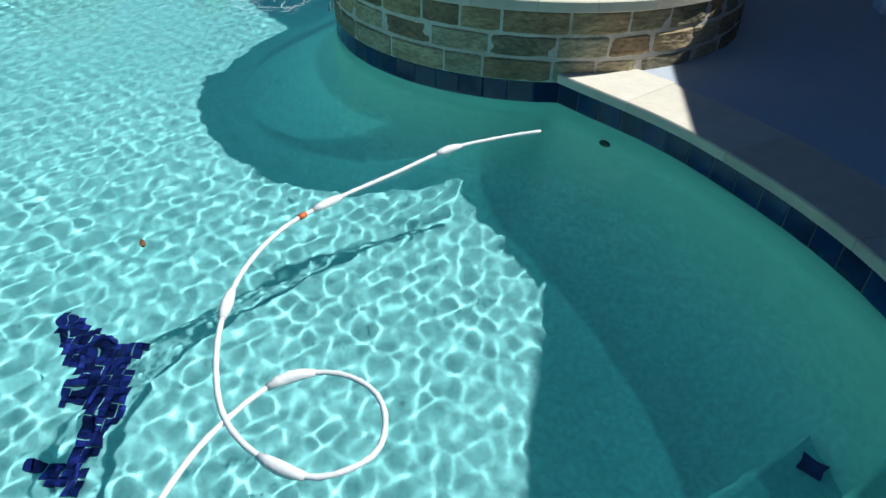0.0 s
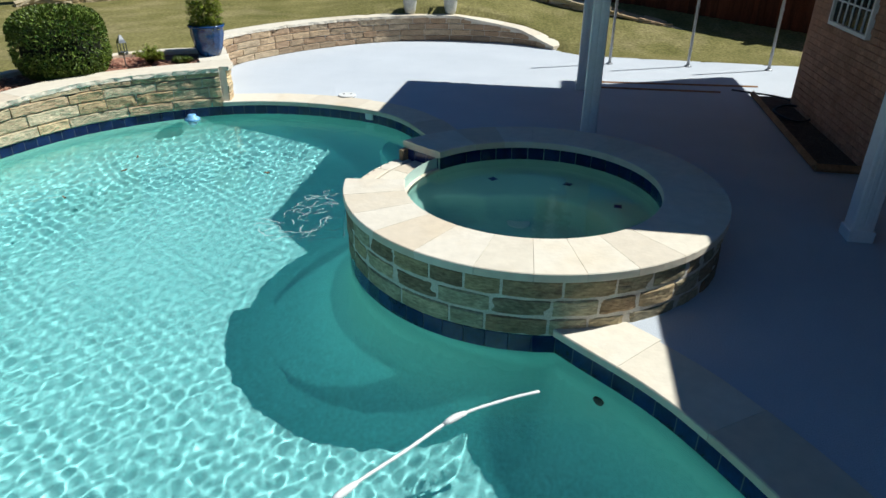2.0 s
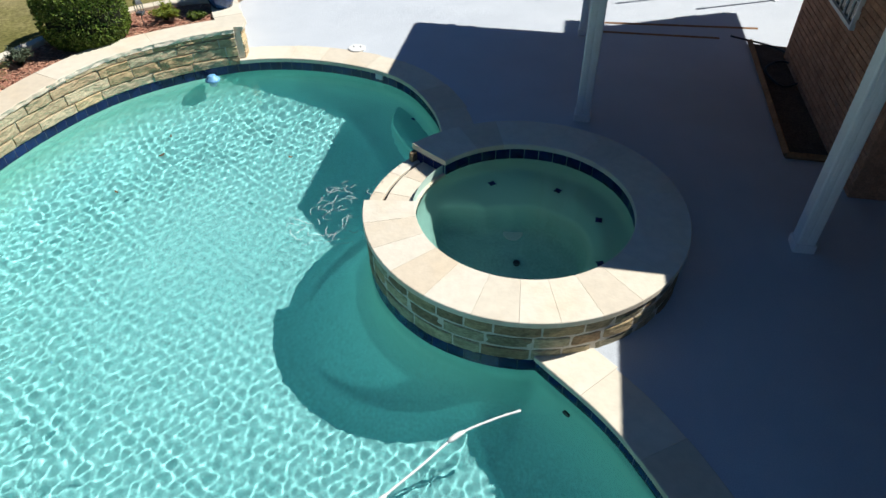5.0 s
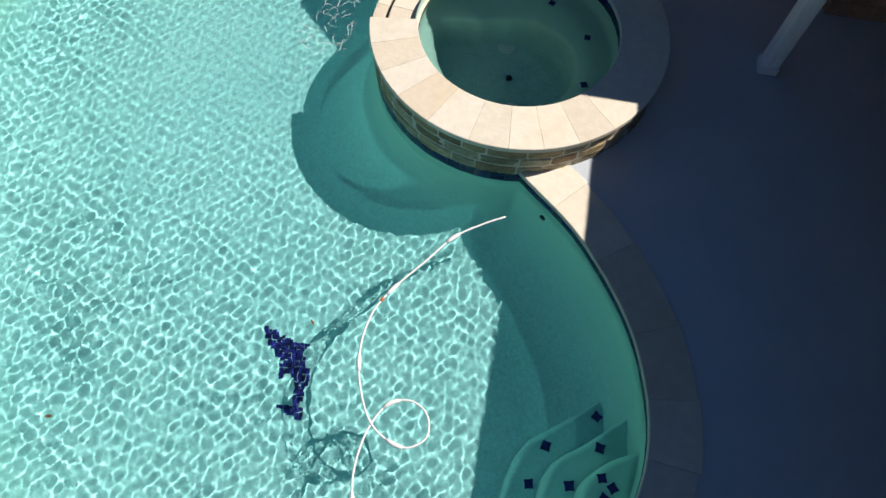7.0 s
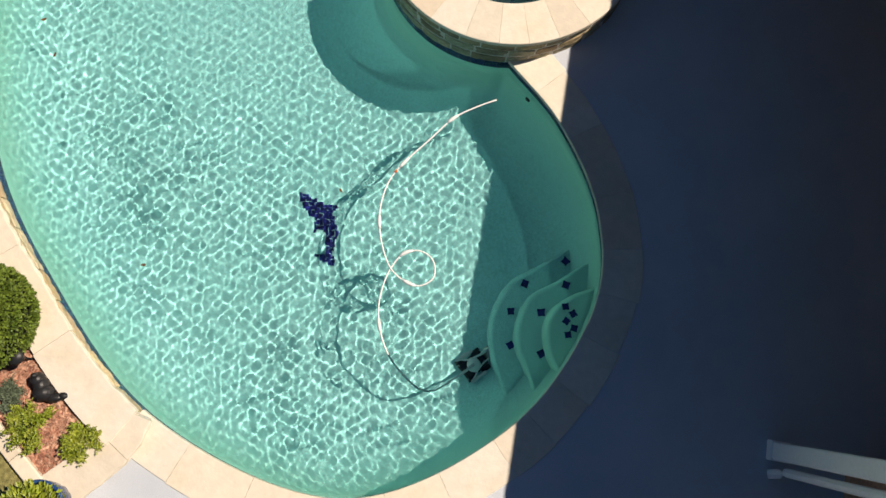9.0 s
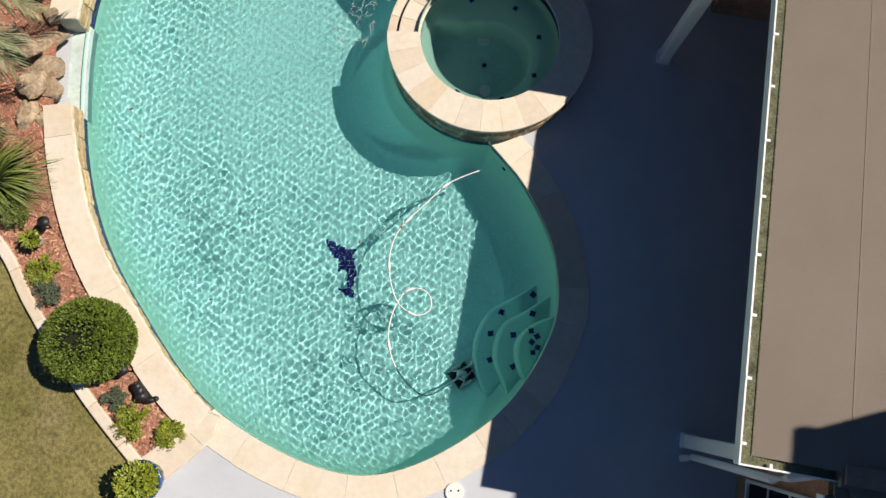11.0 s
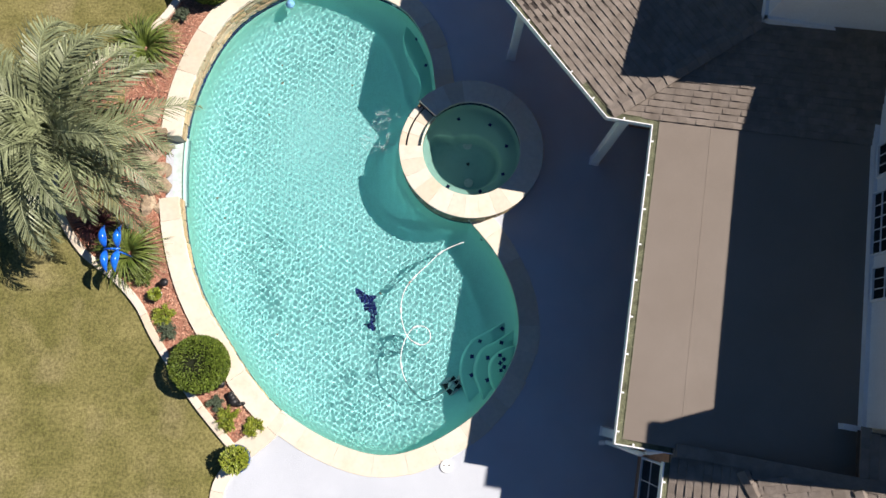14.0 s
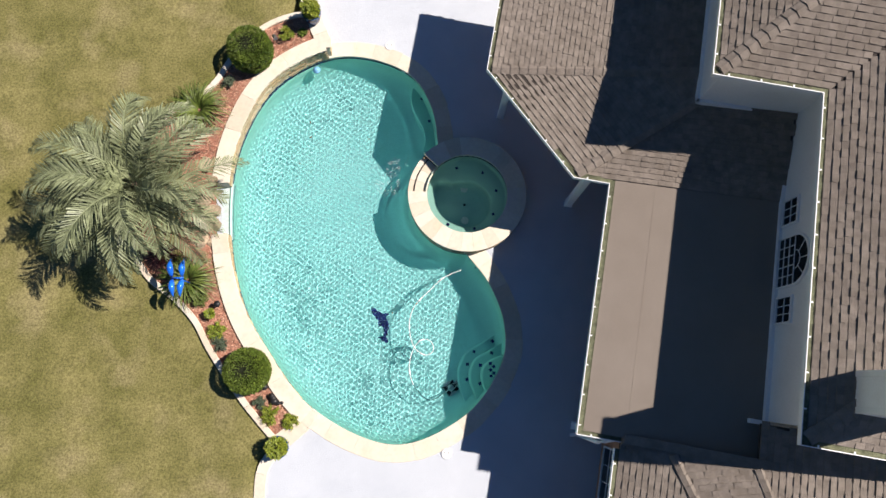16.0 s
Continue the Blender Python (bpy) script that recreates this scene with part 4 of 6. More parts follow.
def hwindow(name, u, v0, v1, z0, z1, cols, rows, arch=0.0):
    """A window in a west wall: frame, dark pane, muntins; a half-round head if arch."""
    w = thing(name, tuple(hp(u, (v0 + v1) / 2, z0)), "white multi-pane window with dark glass", "window", kind="structure")
    r = (v1 - v0) / 2
    vc = (v0 + v1) / 2
    pts = [(v0, z0), (v1, z0)]
    if arch:
        pts += [(vc + r * math.cos(t), z1 + arch * math.sin(t)) for t in np.linspace(0, math.pi, 20)]
    else:
        pts += [(v1, z1), (v0, z1)]
    n = len(pts)
    V = [tuple(hp(u - 0.015, v, z)) for v, z in pts] + [tuple(hp(u + 0.02, v, z)) for v, z in pts]
    F = [tuple(range(n)), tuple(range(2 * n - 1, n - 1, -1))] + [(i, (i + 1) % n, n + (i + 1) % n, n + i) for i in range(n)]
    hchild("pane", V, F, M_GLASS, w)
    c = np.array(pts).mean(0)
    V = []
    for k, (uo, s) in enumerate(((-0.05, 0.0), (-0.05, 0.04), (0.0, 0.04), (0.0, 0.0))):
        for v, z in pts:
            d = np.array((v, z)) - c
            o = np.sign(d) * s if not arch else d / np.hypot(*d) * s * 1.2
            V.append(tuple(hp(u + uo, v + o[0], z + o[1])))
    F = [(k * n + i, k * n + (i + 1) % n, ((k + 1) % 4) * n + (i + 1) % n, ((k + 1) % 4) * n + i) for k in range(4) for i in range(n)]
    hchild("window_frame", V, F, M_WHITE, w)
    for k in range(1, cols):
        v = v0 + (v1 - v0) * k / cols
        hpart("muntin", u - 0.03, u - 0.014, v - 0.007, v + 0.007, z0, z1, M_WHITE, w)
    for k in range(1, rows + (1 if arch else 0)):
        z = z0 + (z1 - z0) * k / rows
        hpart("muntin", u - 0.034, u - 0.014, v0, v1, z - 0.007, z + 0.007, M_WHITE, w)
    if arch:
        for t in (0.25, 0.5, 0.75):
            a = math.pi * t
            p0, p1 = (vc + 0.35 * r * math.cos(a), z1 + 0.35 * arch * math.sin(a)), (vc + r * math.cos(a), z1 + arch * math.sin(a))
            V, F = tube([hp(u - 0.024, *p0), hp(u - 0.024, *p1)], 0.008, 4)
            hchild("muntin", V, F, M_WHITE, w)
        V, F = tube([hp(u - 0.024, vc + 0.4 * r * math.cos(a), z1 + 0.4 * arch * math.sin(a)) for a in np.linspace(0, math.pi, 10)], 0.008, 4)
        hchild("muntin", V, F, M_WHITE, w)
    return w


hwindow("window_1", 0.3, 2.75, 3.84, 1.22, 2.17, 6, 4)
hwindow("window_2", 1.3, -6.9, -5.75, 0.4, 1.9, 3, 3)

# upper storey
hpart("siding_wall", 1.55, 1.75, 2.02, 7.1, 2.5, UP, M_WHITE)
hpart("siding_wall", 1.75, 3.65, 2.02, 2.22, 2.5, UP, M_WHITE)
hpart("siding_wall", 3.65, 3.85, -4.53, 2.22, 2.5, UP, M_WHITE)
hpart("siding_wall", 3.85, 12, -4.53, -4.33, 2.5, UP, M_WHITE)
for k, (u0, u1, v0, v1) in enumerate(((1.49, 1.549, 1.95, 7.1), (1.49, 3.58, 1.95, 2.019), (3.58, 3.649, -4.6, 1.95), (3.3, 6, -4.62, -4.531))):
    hpart("flashing", u0, u1, v0, v1, 3.05, 3.5 if k < 2 else 3.32, M_WHITE)
hwindow("window_3", 3.65, -0.47, 0.05, 3.38, 3.9, 3, 2)
hwindow("window_4", 3.65, -1.8, -0.78, 3.3, 3.9, 5, 3, 0.52)
hwindow("window_5", 3.65, -2.55, -2.05, 3.38, 3.9, 3, 2)

upper_roof = thing("upper_roof", tuple(hp(3.25, 0, UP)), "brown-grey asphalt shingle hip roof with white gutters", "roof", kind="structure")
S_ = 0.45
EA, ES, EB, EC = 1.22, 1.74, 3.33, -4.76
UA = [(EA, ES), (EA + 4, ES + 4), (EA + 4, 7.3), (EA, 7.3)]
US = [(EA, ES), (EB, ES), (EB + 4, ES + 4), (EA + 4, ES + 4)]
UB = [(EB, ES), (EB, EC), (EB + 4, EC + 4), (EB + 4, ES + 4)]
UC = [(EB, EC), (12.0, EC), (12.0, EC + 4), (EB + 4, EC + 4)]
za = lambda u, v: UP + S_ * (u - EA)
zs_ = lambda u, v: UP + S_ * (v - ES)
zb = lambda u, v: UP + S_ * (u - EB)
zc = lambda u, v: UP + S_ * (v - EC)
for poly, zf, d, sd in ((UA, za, (1, 0), 11), (US, zs_, (0, 1), 12), (UB, zb, (1, 0), 13), (UC, zc, (0, 1), 14)):
    roof_solid("roof_plane", poly, zf, 0.1, M_ROOFBASE, upper_roof)
    shingles(poly, zf, d, upper_roof, keep=0, seed=sd)
roof_solid("roof_plane", [(EA + 4, ES + 4), (EB + 4, ES + 4), (EB + 4, EC + 4), (12, EC + 4), (12, 7.3), (EA + 4, 7.3)], lambda u, v: UP + S_ * 4 - 0.01, 0.1, M_SHINGLE, upper_roof)
hip_caps((EA, ES, UP + 0.02), (EA + 4, ES + 4, UP + S_ * 4 + 0.02), upper_roof)
hip_caps((EB, EC, UP + 0.02), (EB + 4, EC + 4, UP + S_ * 4 + 0.02), upper_roof)
gutter([(EA - 0.12, 7.3), (EA - 0.12, ES - 0.12), (EB - 0.12, ES - 0.12), (EB - 0.12, EC - 0.12), (9, EC - 0.12)], UP + 0.03, 1)
hpart("soffit", EA, 1.6, ES, 7.1, UP - 0.14, UP - 0.1, M_WHITE)
hpart("soffit", 1.6, 3.6, ES, 2.1, UP - 0.14, UP - 0.1, M_WHITE)
hpart("soffit", EB, 3.7, EC, ES, UP - 0.14, UP - 0.1, M_WHITE)
hpart("soffit", 3.7, 9, EC, -4.5, UP - 0.14, UP - 0.1, M_WHITE)

chase = thing("chimney", tuple(hp(4.4, -3.85, 5.3)), "tall white boxed chimney chase on the shingle roof", "chimney")
for nm, u0, u1, v0, v1, z0, z1 in (("shaft", 3.93, 5.0, -4.2, -3.5, 5.35, 7.3), ("cap", 3.88, 5.05, -4.25, -3.45, 7.28, 7.4),
                                   ("corner_board", 3.915, 3.94, -4.21, -4.1, 5.45, 7.28), ("corner_board", 3.915, 3.94, -3.6, -3.49, 5.45, 7.28)):
    V, F = hbox(u0, u1, v0, v1, z0, z1, 0.006)
    hchild(nm, V, F, M_WHITE, chase)

# south-east wing
wing = thing("wing_roof", tuple(hp(0.93, -5.5, EAVE)), "lower shingled wing roof with a white gutter", "roof", kind="structure")
W1 = [(0.93, -5.4), (0.93, -14), (3.2, -14), (3.2, -7.6), (1.9, -5.4)]
W2 = [(1.9, -5.4), (3.2, -7.6), (4.4, -7.6), (3.4, -5.4)]
W3 = [(3.4, -5.4), (4.4, -7.6), (4.4, -14), (12, -14), (12, -4.6), (3.4, -4.6)]
zw1 = lambda u, v: EAVE + 0.35 * (u - 0.93)
zw2 = zplane([(1.9, -5.4, EAVE + 0.34), (3.2, -7.6, EAVE + 0.795), (3.4, -5.4, EAVE + 0.8)])
zw3 = lambda u, v: EAVE + 0.8 + 0.3 * (u - 3.4)
for poly, zf, d, sd in ((W1, zw1, (1, 0), 15), (W2, zw2, (0.3, -1), 16), (W3, zw3, (1, 0), 17)):
    roof_solid("roof_plane", poly, zf, 0.1, M_ROOFBASE, wing)
    shingles(poly, zf, d, wing, keep=0, seed=sd)
zflash = lambda u, v: max(zff(u, v), zw1(u, v) if u < 1.95 else EAVE + 0.34 + 0.307 * (u - 1.9)) + 0.035
roof_solid("flashing", [(0.95, -5.47), (1.9, -5.47), (3.64, -5.47), (3.64, -5.28), (1.9, -5.28), (0.95, -5.28)], zflash, 0.05, M_SHINGLE, wing)
hip_caps((1.9, -5.5, EAVE + 0.37), (3.2, -7.6, EAVE + 0.825), wing, 0.2)
hip_caps((3.4, -5.45, EAVE + 0.83), (4.4, -7.6, EAVE + 1.13), wing, 0.2)
gutter([(0.81, -5.6), (0.81, -14)], EAVE + 0.03, 1)

spout = thing("downspout", (2.53, -5.95, 0), "white metal downspout beside a patio post", "downspout")
V, F = tube([(0.35, 0.1, EAVE - 0.08), (0.12, 0.04, EAVE - 0.3), (0.05, 0.0, EAVE - 0.5), (0.05, 0.0, 0.2), (0.03, -0.02, 0.1), (-0.06, -0.03, 0.04)], 0.045, 8)
link("pipe", mesh(V, F), M_WHITE, spout)


# ---- plants ----
M_BOX = mat("boxwood_leaf", (0.072, 0.118, 0.015), (0.165, 0.225, 0.036), 6, 0.5, 30, 0.2, 0, island=0.45, spec=0.35)
M_YOUNG = mat("young_shrub_leaf", (0.13, 0.19, 0.014), (0.28, 0.305, 0.035), 9, 0.5, 30, 0.2, 0, island=0.4)
M_GREY = mat("grey_green_leaf", (0.06, 0.085, 0.05), (0.11, 0.14, 0.085), 9, 0.6, 30, 0.2, 0, island=0.35)
M_PALM = mat("pindo_palm_leaf", (0.125, 0.15, 0.072), (0.275, 0.307, 0.172), 2.5, 0.45, 20, 0.15, 0, island=0.3)
M_STRAP = mat("strap_leaf", (0.075, 0.12, 0.018), (0.17, 0.21, 0.05), 5, 0.45, 30, 0.2, 0, island=0.35)
M_CORDY = mat("dark_red_leaf", (0.045, 0.012, 0.014), (0.11, 0.03, 0.03), 6, 0.5, 30, 0.2, 0, island=0.4)
M_BARK = mat("palm_bark", (0.10, 0.075, 0.05), (0.17, 0.13, 0.09), 6, 0.95, 30, 0.3, 1.0, 25)
# near-black for twigs and stems, and for the shaded inside of bushes
M_TWIG_SHADE = mat("twig_and_shade_core", (0.012, 0.016, 0.006), (0.022, 0.028, 0.01), 8, 0.95)
M_ROCK = mat("brown_boulder", (0.30, 0.22, 0.14), (0.48, 0.38, 0.27), 4, 0.9, 22, 0.3, 1.0, 18, rand=0.2, c3=(0.12, 0.08, 0.06), c3_scale=3, c3_amt=0.5)
M_BLUEPOT = mat("blue_glazed_pot", (0.01, 0.03, 0.12), (0.025, 0.09, 0.24), 9, 0.18, 40, 0.3, 0.1, 30, spec=0.6)
M_PALEPOT = mat("pale_clay_pot", (0.42, 0.43, 0.38), (0.55, 0.55, 0.5), 7, 0.8, 40, 0.15, 0.2)
M_BLUE = mat("blue_lacquer", (0.004, 0.09, 0.55), (0.012, 0.2, 0.8), 6, 0.2, 20, 0.2, 0.05, metal=0.05, spec=0.7)
M_MOSAIC = mat("navy_mosaic", (0.006, 0.008, 0.07), (0.02, 0.025, 0.2), 20, 0.3, 60, 0.4, 0, island=0.6)
M_FLOAT = mat("pale_blue_float", (0.16, 0.42, 0.75), (0.25, 0.52, 0.82), 8, 0.4)
M_FOAM = mat("water_foam", (0.7, 0.78, 0.8), (0.85, 0.9, 0.92), 30, 0.5, 80, 0.2, 0.3, 90)
M_FOAM.node_tree.nodes["Principled BSDF"].inputs["Alpha"].default_value = 0.5
M_RED = mat("orange_float_ring", (0.6, 0.12, 0.03), (0.7, 0.18, 0.05), 8, 0.5)
M_STRAND = water_mat("falling_water", (0.95, 0.98, 1.0))


def leaf(p, d, n, length, width, fold=0.25):
    """A folded leaf from p along d."""
    d = Vector(d).normalized()
    s = d.cross(Vector(n))
    s = s.normalized() if s.length > 1e-4 else d.orthogonal().normalized()
    up = s.cross(d)
    p = Vector(p)
    m = p + d * length * 0.5
    V = [p, m + s * width / 2 + up * width * fold, p + d * length, m - s * width / 2 + up * width * fold]
    return [tuple(v) for v in V], [(0, 1, 2), (0, 2, 3)]


def topiary(name, x, y, z, rx, rz, count, label, seed):
    t = thing(name, (x, y, z), label, "bush", group="clipped bushes")
    rng = random.Random(seed)
    # solid dark core: the shade between the leaves, put in as colour
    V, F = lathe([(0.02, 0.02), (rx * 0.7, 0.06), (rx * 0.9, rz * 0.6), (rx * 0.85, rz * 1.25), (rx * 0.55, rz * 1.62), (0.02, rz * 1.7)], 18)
    link("core", mesh(V, F, True), M_TWIG_SHADE, t)
    chunks = []
    for _ in range(count):
        a, c = rng.uniform(0, 6.283), rng.uniform(-0.93, 1)
        e = 0.62
        ca = math.copysign(abs(math.sin(math.acos(c))) ** e, 1)
        cz = math.copysign(abs(c) ** e, c)
        lump = 1 + 0.035 * noise.noise(Vector((math.cos(a) * 3 + seed, math.sin(a) * 3, c * 3))) + rng.uniform(-0.06, 0.035)
        p = Vector((rx * ca * math.cos(a), rx * ca * math.sin(a), rz * cz)) * lump
        nrm = Vector((p.x / rx ** 2, p.y / rx ** 2, p.z / rz ** 2)).normalized()
        d = (nrm + Vector((rng.uniform(-1, 1), rng.uniform(-1, 1), rng.uniform(-0.6, 1))) * 0.9).normalized()
        v, f = leaf(p + Vector((0, 0, rz + 0.02)), d, nrm, rng.uniform(0.032, 0.052), rng.uniform(0.02, 0.03))
        chunks.append((v, f))
    V, F = join(chunks)
    link("foliage", mesh(V, F), M_BOX, t)
    return t


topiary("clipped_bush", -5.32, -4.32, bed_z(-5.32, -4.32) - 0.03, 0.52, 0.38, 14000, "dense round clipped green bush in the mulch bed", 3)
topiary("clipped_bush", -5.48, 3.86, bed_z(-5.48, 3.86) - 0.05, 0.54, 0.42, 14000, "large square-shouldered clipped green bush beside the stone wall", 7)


def shrub(name, x, y, z, r, h, count, material, label, seed, lsize=0.05):
    t = thing(name, (x, y, z), label, "shrub")
    rng = random.Random(seed)
    stems, leaves = [], []
    for k in range(max(16, int(r * 110))):
        a = rng.uniform(0, 6.283)
        q = r * math.sqrt(rng.uniform(0.05, 1))
        tip = Vector((q * math.cos(a), q * math.sin(a), h * rng.uniform(0.55, 1.0) * (1 - 0.4 * (q / r) ** 2)))
        mid = tip * 0.5 + Vector((0, 0, h * 0.15))
        stems.append(tube([(0, 0, 0), mid, tip], [0.006, 0.004, 0.002], 4))
        for _ in range(count // max(16, int(r * 110))):
            s = rng.uniform(0.2, 1.05)
            p = mid * (1 - s) * 0.7 + tip * s + Vector((rng.gauss(0, 0.02), rng.gauss(0, 0.02), rng.gauss(0, 0.012)))
            d = Vector((rng.uniform(-1, 1), rng.uniform(-1, 1), rng.uniform(-0.2, 0.9)))
            leaves.append(leaf(p, d, (0, 0, 1), rng.uniform(0.7, 1.3) * lsize, rng.uniform(0.35, 0.6) * lsize))
    V, F = join(stems)
    link("stems", mesh(V, F), M_TWIG_SHADE, t)
    V, F = join(leaves)
    link("foliage", mesh(V, F), material, t)
    return t


for k, (x, y, r, h, m, lb) in enumerate(((-6.62, -2.54, 0.24, 0.3, M_STRAP, "small leafy green shrub in the bed"), (-6.17, -3.32, 0.22, 0.26, M_YOUNG, "small yellow-green shrub in the mulch"),
                                         (-6.07, -3.66, 0.2, 0.22, M_GREY, "small grey-green shrub in the mulch"), (-5.07, -5.07, 0.16, 0.2, M_GREY, "tiny grey-green shrub in the mulch"),
                                         (-4.8, -5.37, 0.25, 0.28, M_YOUNG, "bushy yellow-green shrub in the mulch"), (-4.32, -5.53, 0.18, 0.26, M_YOUNG, "thin yellow-green shrub near the stone cap"),
                                         (-4.62, 4.44, 0.2, 0.28, M_YOUNG, "small green shrub behind the stone wall"), (-6.1, 3.1, 0.16, 0.25, M_GREY, "thin green shrub beside a clipped bush"),
                                         (-4.2, 4.55, 0.12, 0.1, M_BOX, "low creeping green plant in mulch"))):
    shrub("small_shrub", x, y, bed_z(x, y) - 0.01, r * 1.05, h, 1900, m, lb, 40 + k, 0.034)


def blades(name, x, y, z, count, length, material, label, seed, width=0.022, rise=0.7):
    """A clump of arching strap leaves."""
    t = thing(name, (x, y, z), label, "plant")
    rng = random.Random(seed)
    ch = []
    for _ in range(count):
        a = rng.uniform(0, 6.283)
        L_ = length * rng.uniform(0.6, 1.1)
        up = rise * rng.uniform(0.6, 1.25)
        d = Vector((math.cos(a), math.sin(a), 0))
        s = Vector((-d.y, d.x, 0))
        V, F = [], []
        n = 7
        for i in range(n):
            q = i / (n - 1)
            p = d * (L_ * (q * 0.9 + 0.1 * q * q) * (1.05 - 0.35 * up)) + Vector((0, 0, L_ * up * (1.6 * q - 1.5 * q * q))) + d * 0.04
            w = width * (1 - q ** 2.2) * 0.5 + 0.001
            V += [tuple(p + s * w + Vector((0, 0, w * 0.5))), tuple(p), tuple(p - s * w + Vector((0, 0, w * 0.5)))]
            if i:
                b = (i - 1) * 3
                F += [(b, b + 1, b + 4, b + 3), (b + 1, b + 2, b + 5, b + 4)]
        ch.append((V, F))
    V, F = join(ch)
    link("leaves", mesh(V, F, True), material, t)
    return t


blades("strap_leaf_plant", -6.95, -2.05, bed_z(-6.95, -2.05), 330, 0.95, M_STRAP, "arching clump of long green strap leaves", 5)
blades("strap_leaf_plant", -6.85, 2.38, bed_z(-6.85, 2.38), 330, 1.0, M_STRAP, "arching clump of long green strap leaves", 6)
blades("red_leaf_plant", -7.55, -1.45, bed_z(-7.55, -1.45), 70, 0.7, M_CORDY, "dark red strap-leaved plant beneath the palm", 9, 0.03, 0.9)


def palm(x, y, z):
    t = thing("palm_tree", (x, y, z), "short feather palm with a wide crown of arching grey-green fronds", "palm tree")
    rng = random.Random(17)
    prof = [(0.24, -0.1), (0.22, 0.2), (0.2, 0.5), (0.21, 0.8), (0.19, 1.1), (0.2, 1.35), (0.12, 1.55), (0.02, 1.65)]
    V, F = lathe(prof, 16)
    link("trunk", mesh(V, F, True), M_BARK, t)
    ch = []
    for k in range(70):
        a = k * 2.4
        h = 0.25 + 1.15 * k / 70
        d = Vector((math.cos(a), math.sin(a), 0))
        p = d * 0.19 + Vector((0, 0, h))
        ch.append(tube([p, p + d * 0.07 + Vector((0, 0, 0.1)), p + d * 0.1 + Vector((0, 0, 0.2))], [0.035, 0.025, 0.012], 5))
    V, F = join(ch)
    link("leaf_bases", mesh(V, F), M_BARK, t)
    nfr = 40
    for k in range(nfr):
        a = k * 2.39996 + rng.uniform(-0.4, 0.4)
        young = k / nfr
        L_ = rng.uniform(2.1, 2.7) * (1 - 0.05 * young)
        tilt = radians(-8 + 56 * young + rng.uniform(-9, 9))
        bend = radians(rng.uniform(75, 110) + 25 * young)
        d = Vector((math.cos(a), math.sin(a), 0))
        s = Vector((-d.y, d.x, 0))
        sway = rng.uniform(-1.3, 1.3)
        spine = []
        n = 22
        p = Vector((0, 0, 1.5 + 0.15 * young)) + d * 0.12
        for i in range(n):
            q = i / (n - 1)
            spine.append(p.copy())
            th = tilt + radians(22) - bend * q ** 1.6
            p = p + ((d + s * sway * q) .normalized() * math.cos(th) + Vector((0, 0, math.sin(th)))) * L_ / (n - 1)
        V, F = tube(spine, [0.024 * (1 - 0.85 * i / n) + 0.003 for i in range(n)], 5)
        fr = link("frond", mesh(V, F, True), M_PALM, t)
        ch = []
        m = 54
        twist = rng.uniform(-0.75, 0.75)
        for j in range(4, m + 1):
            q = j / m
            f_ = q * (n - 1)
            i = min(int(f_), n - 2)
            p = spine[i].lerp(spine[i + 1], f_ - i)
            tg = (spine[i + 1] - spine[i]).normalized()
            sd = tg.cross(Vector((0, 0, 1)))
            sd = sd.normalized() if sd.length > 0.05 else s
            nr = sd.cross(tg).normalized()
            sd, nr = sd * math.cos(twist) + nr * math.sin(twist), nr * math.cos(twist) - sd * math.sin(twist)
            ll = 0.7 * math.sin(math.pi * min(0.97, 0.2 + 0.74 * q)) ** 0.6
            for side in (-1, 1):
                e = ll * rng.uniform(0.85, 1.1)
                dirn = (sd * side + tg * (0.75 + 0.9 * q * q + rng.uniform(-0.22, 0.22)) + nr * (0.35 + rng.uniform(-0.25, 0.25))).normalized()
                e1 = p + dirn * e * 0.5
                e2 = e1 + (dirn * 0.8 - nr * 0.45 + Vector((0, 0, -0.4)) + tg * 0.25).normalized() * e * 0.5
                w = 0.038
                wv = tg * w * 0.5
                V = [tuple(p + wv * 0.7), tuple(p - wv * 0.7), tuple(e1 + wv), tuple(e1 - wv), tuple(e2)]
                ch.append((V, [(0, 1, 3, 2), (2, 3, 4)]))
        V, F = join(ch)
        link("leaf_blade", mesh(V, F), M_PALM, fr)
    return t


palm(-7.68, -0.08, 0.28)


def boulder(x, y, z, sx, sy, sz, seed, label):
    bm = bmesh.new()
    bmesh.ops.create_icosphere(bm, subdivisions=3, radius=1.15)
    rng = random.Random(seed)
    planes = [(Vector((rng.gauss(0, 1), rng.gauss(0, 1), rng.gauss(0, 0.8))).normalized(), rng.uniform(0.5, 0.8)) for _ in range(14)] + [(Vector((0.05, 0.08, 1)).normalized(), 0.5)]
    for v in bm.verts:
        for nrm, dd in planes:
            e = v.co.dot(nrm) - dd
            if e > 0:
                v.co -= nrm * e * 0.98
        v.co += v.co.normalized() * 0.06 * noise.noise(v.co * 2.5 + Vector((seed, 0, 0)))
        v.co = Vector((v.co.x * sx, v.co.y * sy, v.co.z * sz))
    me = bpy.data.meshes.new("boulder")
    bm.to_mesh(me)
    bm.free()
    ob = link("boulder", me, M_ROCK, None, label, "rock", "stacked boulders")
    ob.matrix_basis = pose(x, y, z, 0, 0, rng.uniform(0, 180))


